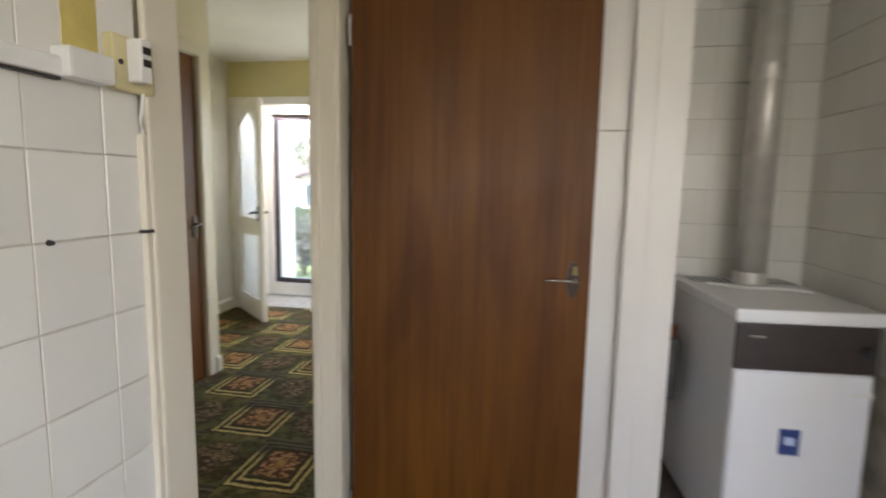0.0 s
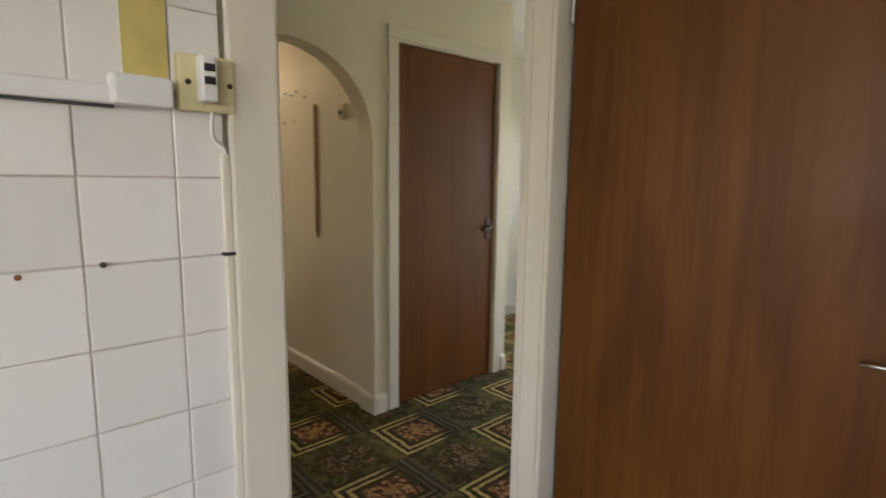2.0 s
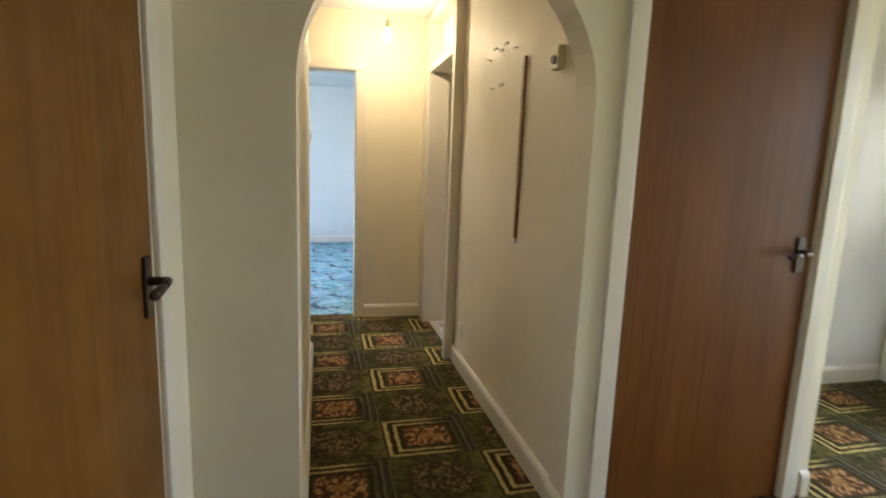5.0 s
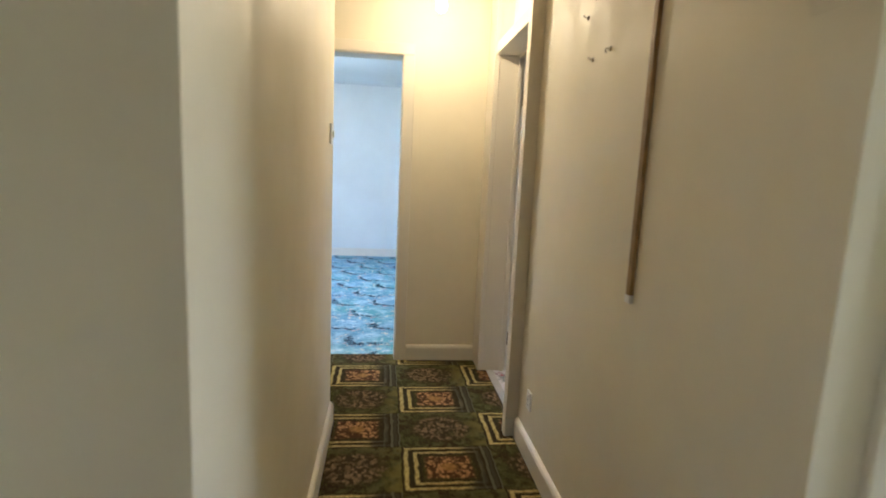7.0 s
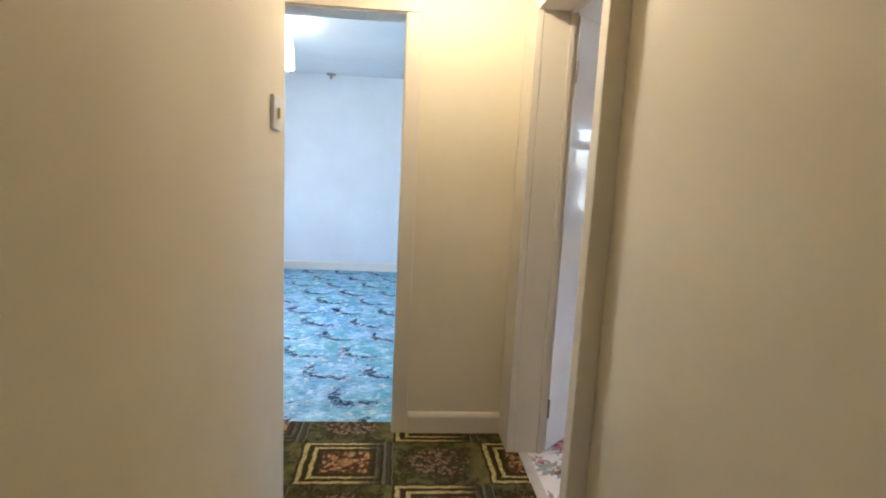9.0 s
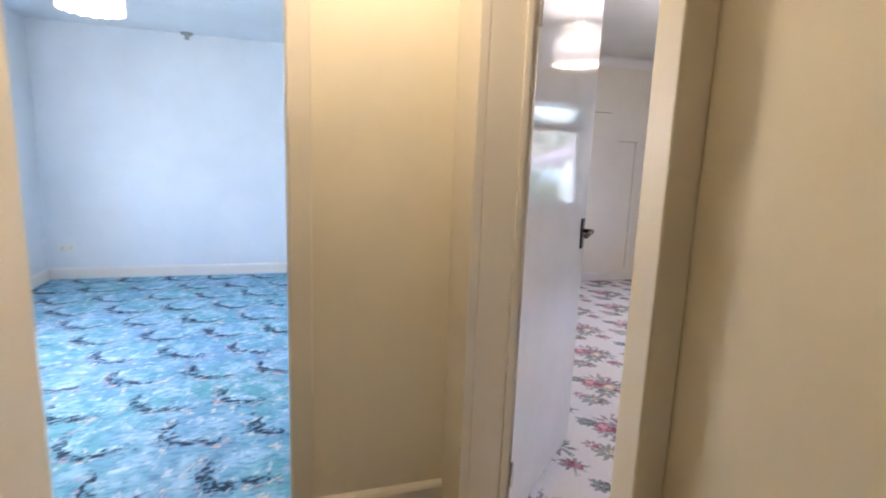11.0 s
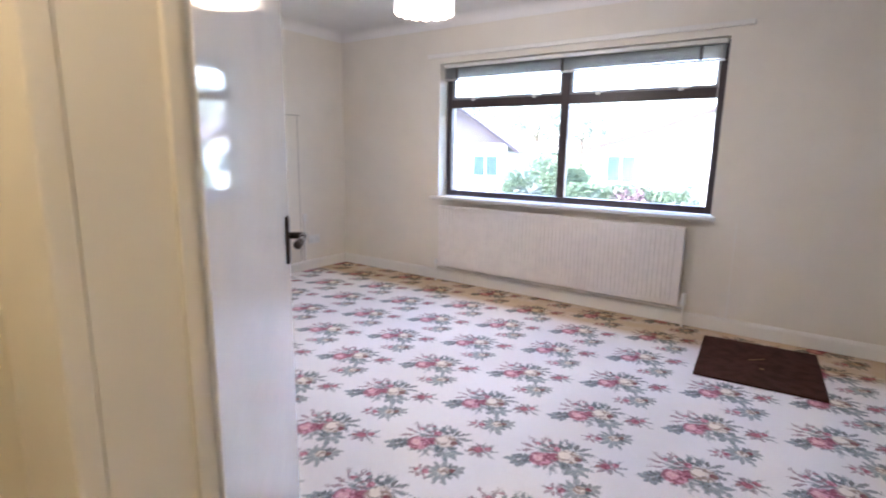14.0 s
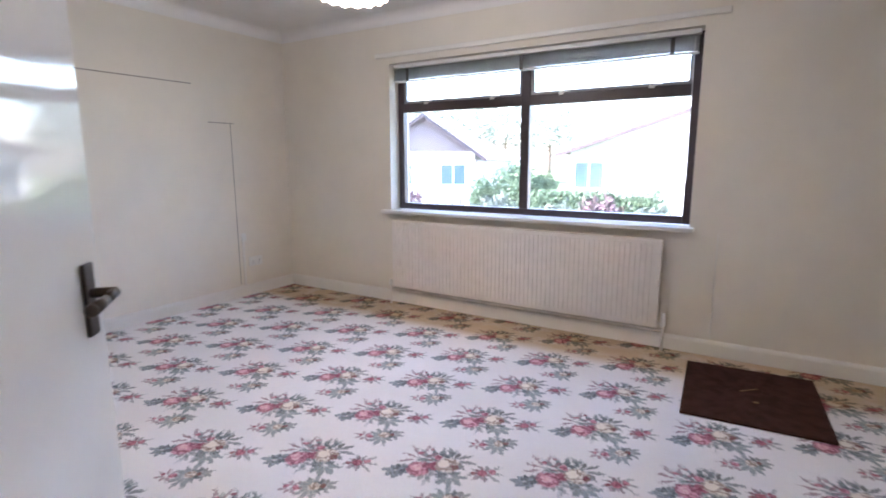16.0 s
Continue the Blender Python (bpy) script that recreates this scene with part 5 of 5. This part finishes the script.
# ---- outside ----
setting("ground", B(-90, 90, -90, 90, -1.10, -0.95), M["grass"], "lawn and gardens outside", "ground")
setting("pavement", B(-60, 40, 14.2, 19.0, -0.94, -0.91), M["paving"], "grey road and pavement between the gardens", "pavement")


def leaf_cloud(bm, at, rx, ry, rz, count, size, rng):
    """Many small leaf blades through an uneven mound."""
    for _ in range(count):
        while True:
            p = Vector((rng.uniform(-1, 1), rng.uniform(-1, 1), rng.uniform(-1, 1)))
            if p.length < 1:
                break
        p = p.normalized() * (0.55 + 0.5 * rng.random()) if rng.random() < 0.75 else p
        k = 0.82 + 0.3 * noise.noise(p * 2.3 + Vector(at))
        c = Vector((at[0] + p.x * rx * k, at[1] + p.y * ry * k, at[2] + p.z * rz * k))
        e = Euler((rng.uniform(0, 6.3), rng.uniform(0, 6.3), rng.uniform(0, 6.3))).to_matrix()
        s = size * rng.uniform(0.6, 1.4)
        q = [bm.verts.new(c + e @ Vector(w)) for w in ((-s, 0, 0), (0, -s * 0.5, 0.1 * s), (s, 0, 0), (0, s * 0.5, 0.1 * s))]
        bm.faces.new(q)
    return bm


rng = random.Random(4)


def shrub(at, r, h, material, label):
    t = thing("shrub", label, "shrub", (at[0], at[1], -0.95), group="shrubs in the front garden")
    bm = bmesh.new()
    for k in range(5):
        a = k * 1.26
        rod(bm, (0, 0, 0), (0.5 * r * math.cos(a), 0.5 * r * math.sin(a), h * 0.7), 0.03, 0.012, 6)
    part("stems", bm, M["bark"], t)
    part("foliage", leaf_cloud(bmesh.new(), (0, 0, h * 0.58), r, r, h * 0.5, 1800, 0.045, rng), M[material], t)


for sx, sy, sr, sh, sm in ((-12.8, 12.0, 0.5, 1.37, "shrub_pale"), (-11.9, 12.3, 0.5, 1.32, "shrub_pale"), (-11.1, 12.1, 0.45, 1.42, "shrub_pale"), (-10.35, 12.2, 0.5, 1.57, "shrub_pink"), (-9.6, 12.4, 0.45, 1.27, "shrub_pale"),
                       (-9.0, 11.9, 0.42, 1.37, "shrub_pink"), (-8.2, 12.1, 0.55, 1.57, "shrub_pale"), (-7.5, 12.5, 0.45, 1.22, "shrub_pink"), (-6.9, 12.0, 0.5, 1.42, "shrub_pale"), (-6.1, 11.8, 0.55, 1.57, "shrub_pink"), (-5.3, 12.2, 0.5, 1.42, "shrub_pale")):
    shrub((sx, sy), sr, sh, sm, "rounded mauve garden shrub in leaf" if sm == "shrub_pink" else "pale grey-green garden shrub")

hd = thing("hedge", "clipped green hedge in front of the white house", "hedge", (-8.1, 18.5, -0.95))
bm = bmesh.new()
for k in range(14):
    leaf_cloud(bm, (-1.75 + k * 0.27, 0, 0.68), 0.42, 0.45, 0.70, 1900, 0.045, rng)
part("foliage", bm, M["hedge"], hd)

for cx, cy, cr, ch in ((-12.2, 19.2, 0.6, 1.7), (-11.4, 19.5, 0.75, 2.2), (-10.6, 19.0, 0.7, 2.35), (-10.0, 19.6, 0.55, 1.9)):
    cb = thing("garden_bush", "dense dark green bush between the bungalows", "bush", (cx, cy, -0.95), group="bushes across the road")
    bm = bmesh.new()
    rod(bm, (0, 0, 0), (0, 0, ch * 0.6), 0.06, 0.03, 8)
    part("stem", bm, M["bark"], cb)
    part("foliage", leaf_cloud(bmesh.new(), (0, 0, ch * 0.52), cr, cr, ch * 0.5, 2800, 0.050, rng), M["hedge"], cb)


def bungalow(at, turn, w, d, eaves, ridge, label, windows, hung=False, chimney=True):
    """A bungalow with its gable to the road: walls, roof slopes with overhang, bargeboards and windows."""
    h = thing("bungalow", label, "house", (at[0], at[1], -0.95), turn)
    bm = bmesh.new()
    outline(bm, [(-w / 2, 0), (w / 2, 0), (w / 2, eaves), (0, ridge), (-w / 2, eaves)], d)
    part("wall", bm, M["render"], h)
    for s in (-1, 1):
        bm = bmesh.new()
        over = 0.45
        k = (ridge - eaves) / (w / 2)
        outline(bm, [(0, ridge + 0.02), (s * (w / 2 + over), eaves - k * over + 0.02), (s * (w / 2 + over), eaves - k * over + 0.09), (0, ridge + 0.09)], d + 0.8, Matrix.Translation((0, -0.4, 0)))
        part("roof", bm, M["roof"], h, "grey-brown tiled roof slope")
        bm = bmesh.new()
        outline(bm, [(0, ridge - 0.08), (s * (w / 2 + over), eaves - k * over - 0.08), (s * (w / 2 + over), eaves - k * over + 0.04), (0, ridge + 0.04)], 0.03, Matrix.Translation((0, -0.44, 0)))
        part("bargeboard", bm, M["brown_frame"], h, "dark bargeboard")
    if hung:
        bm = bmesh.new()
        outline(bm, [(-w / 2 + 0.1, eaves + 0.05), (w / 2 - 0.1, eaves + 0.05), (0, ridge - 0.05)], 0.05, Matrix.Translation((0, -0.052, 0)))
        part("gable_cladding", bm, M["roof"], h, "grey tile-hung gable")
    for x0, x1, z0, z1 in windows:
        wd = part("window", B(x0, x1, -0.03, 0.02, z0, z1), M["house_glass"], h, "pale curtained window")
        bm = bmesh.new()
        for p in ((x0 - 0.05, x0, z0 - 0.05, z1 + 0.05), (x1, x1 + 0.05, z0 - 0.05, z1 + 0.05), (x0, x1, z0 - 0.05, z0), (x0, x1, z1, z1 + 0.05), ((x0 + x1) / 2 - 0.025, (x0 + x1) / 2 + 0.025, z0, z1)):
            box(bm, p[0], p[1], -0.05, 0.0, p[2], p[3])
        part("frame", bm, M["gloss_white"], wd)
    if not chimney:
        return
    bm = bmesh.new()
    box(bm, w * 0.12, w * 0.12 + 0.6, d * 0.5, d * 0.5 + 0.6, ridge - 0.6, ridge + 0.75)
    part("chimney", bm, M["render"], h)


bungalow((-15.90, 21.0), 31, 4.3, 7.0, 2.5, 4.0, "grey-gabled bungalow across the road", ((0.75, 1.75, 1.2, 2.0), (-1.6, -0.5, 1.2, 2.0)), True, False)
bungalow((-2.3, 21.5), 0, 15.0, 10.0, 2.5, 4.9, "white-walled bungalow with a long sloping verge across the road", ((-7.3, -6.3, 1.2, 2.1), (-1.0, 0.8, 1.1, 2.1), (3.0, 4.6, 1.1, 2.1)))
bungalow((-27.0, 36.0), 0, 11.0, 9.0, 2.3, 4.4, "pale bungalow further down the road", ((-3, -1.2, 1.0, 2.0), (1.5, 3.4, 1.0, 2.0)), False, False)


def tree(at, h, r, label):
    t = thing("tree", label, "tree", (at[0], at[1], -0.95), group="trees beyond the houses")
    bm = bmesh.new()
    rod(bm, (0, 0, 0), (0.1, 0, h * 0.55), 0.22, 0.10, 10)
    for k in range(6):
        a = k * 1.05
        rod(bm, (0.05, 0, h * (0.28 + 0.04 * k)), (0.7 * r * math.cos(a), 0.7 * r * math.sin(a), h * (0.55 + 0.06 * (k % 3))), 0.08, 0.03, 6)
    part("trunk", bm, M["bark"], t)
    bm = bmesh.new()
    for k in range(9):
        a = k * 2.4
        leaf_cloud(bm, (0.55 * r * math.cos(a), 0.55 * r * math.sin(a), h * (0.48 + 0.055 * k)), r * 0.55, r * 0.55, r * 0.42, 520, 0.115, rng)
    part("crown", bm, M["tree_leaf"], t)


for tx, ty, th, tr in ((-50, 46, 7.5, 3.2), (-45, 49, 8, 3.5), (-40, 51, 8, 3.4), (-35.5, 50, 9, 3.6), (-31, 52, 8.5, 3.4), (-26, 51, 8, 3.4), (-21, 50, 7.5, 3.2)):
    tree((tx, ty), th, tr, "leafy broad tree beyond the roofs")
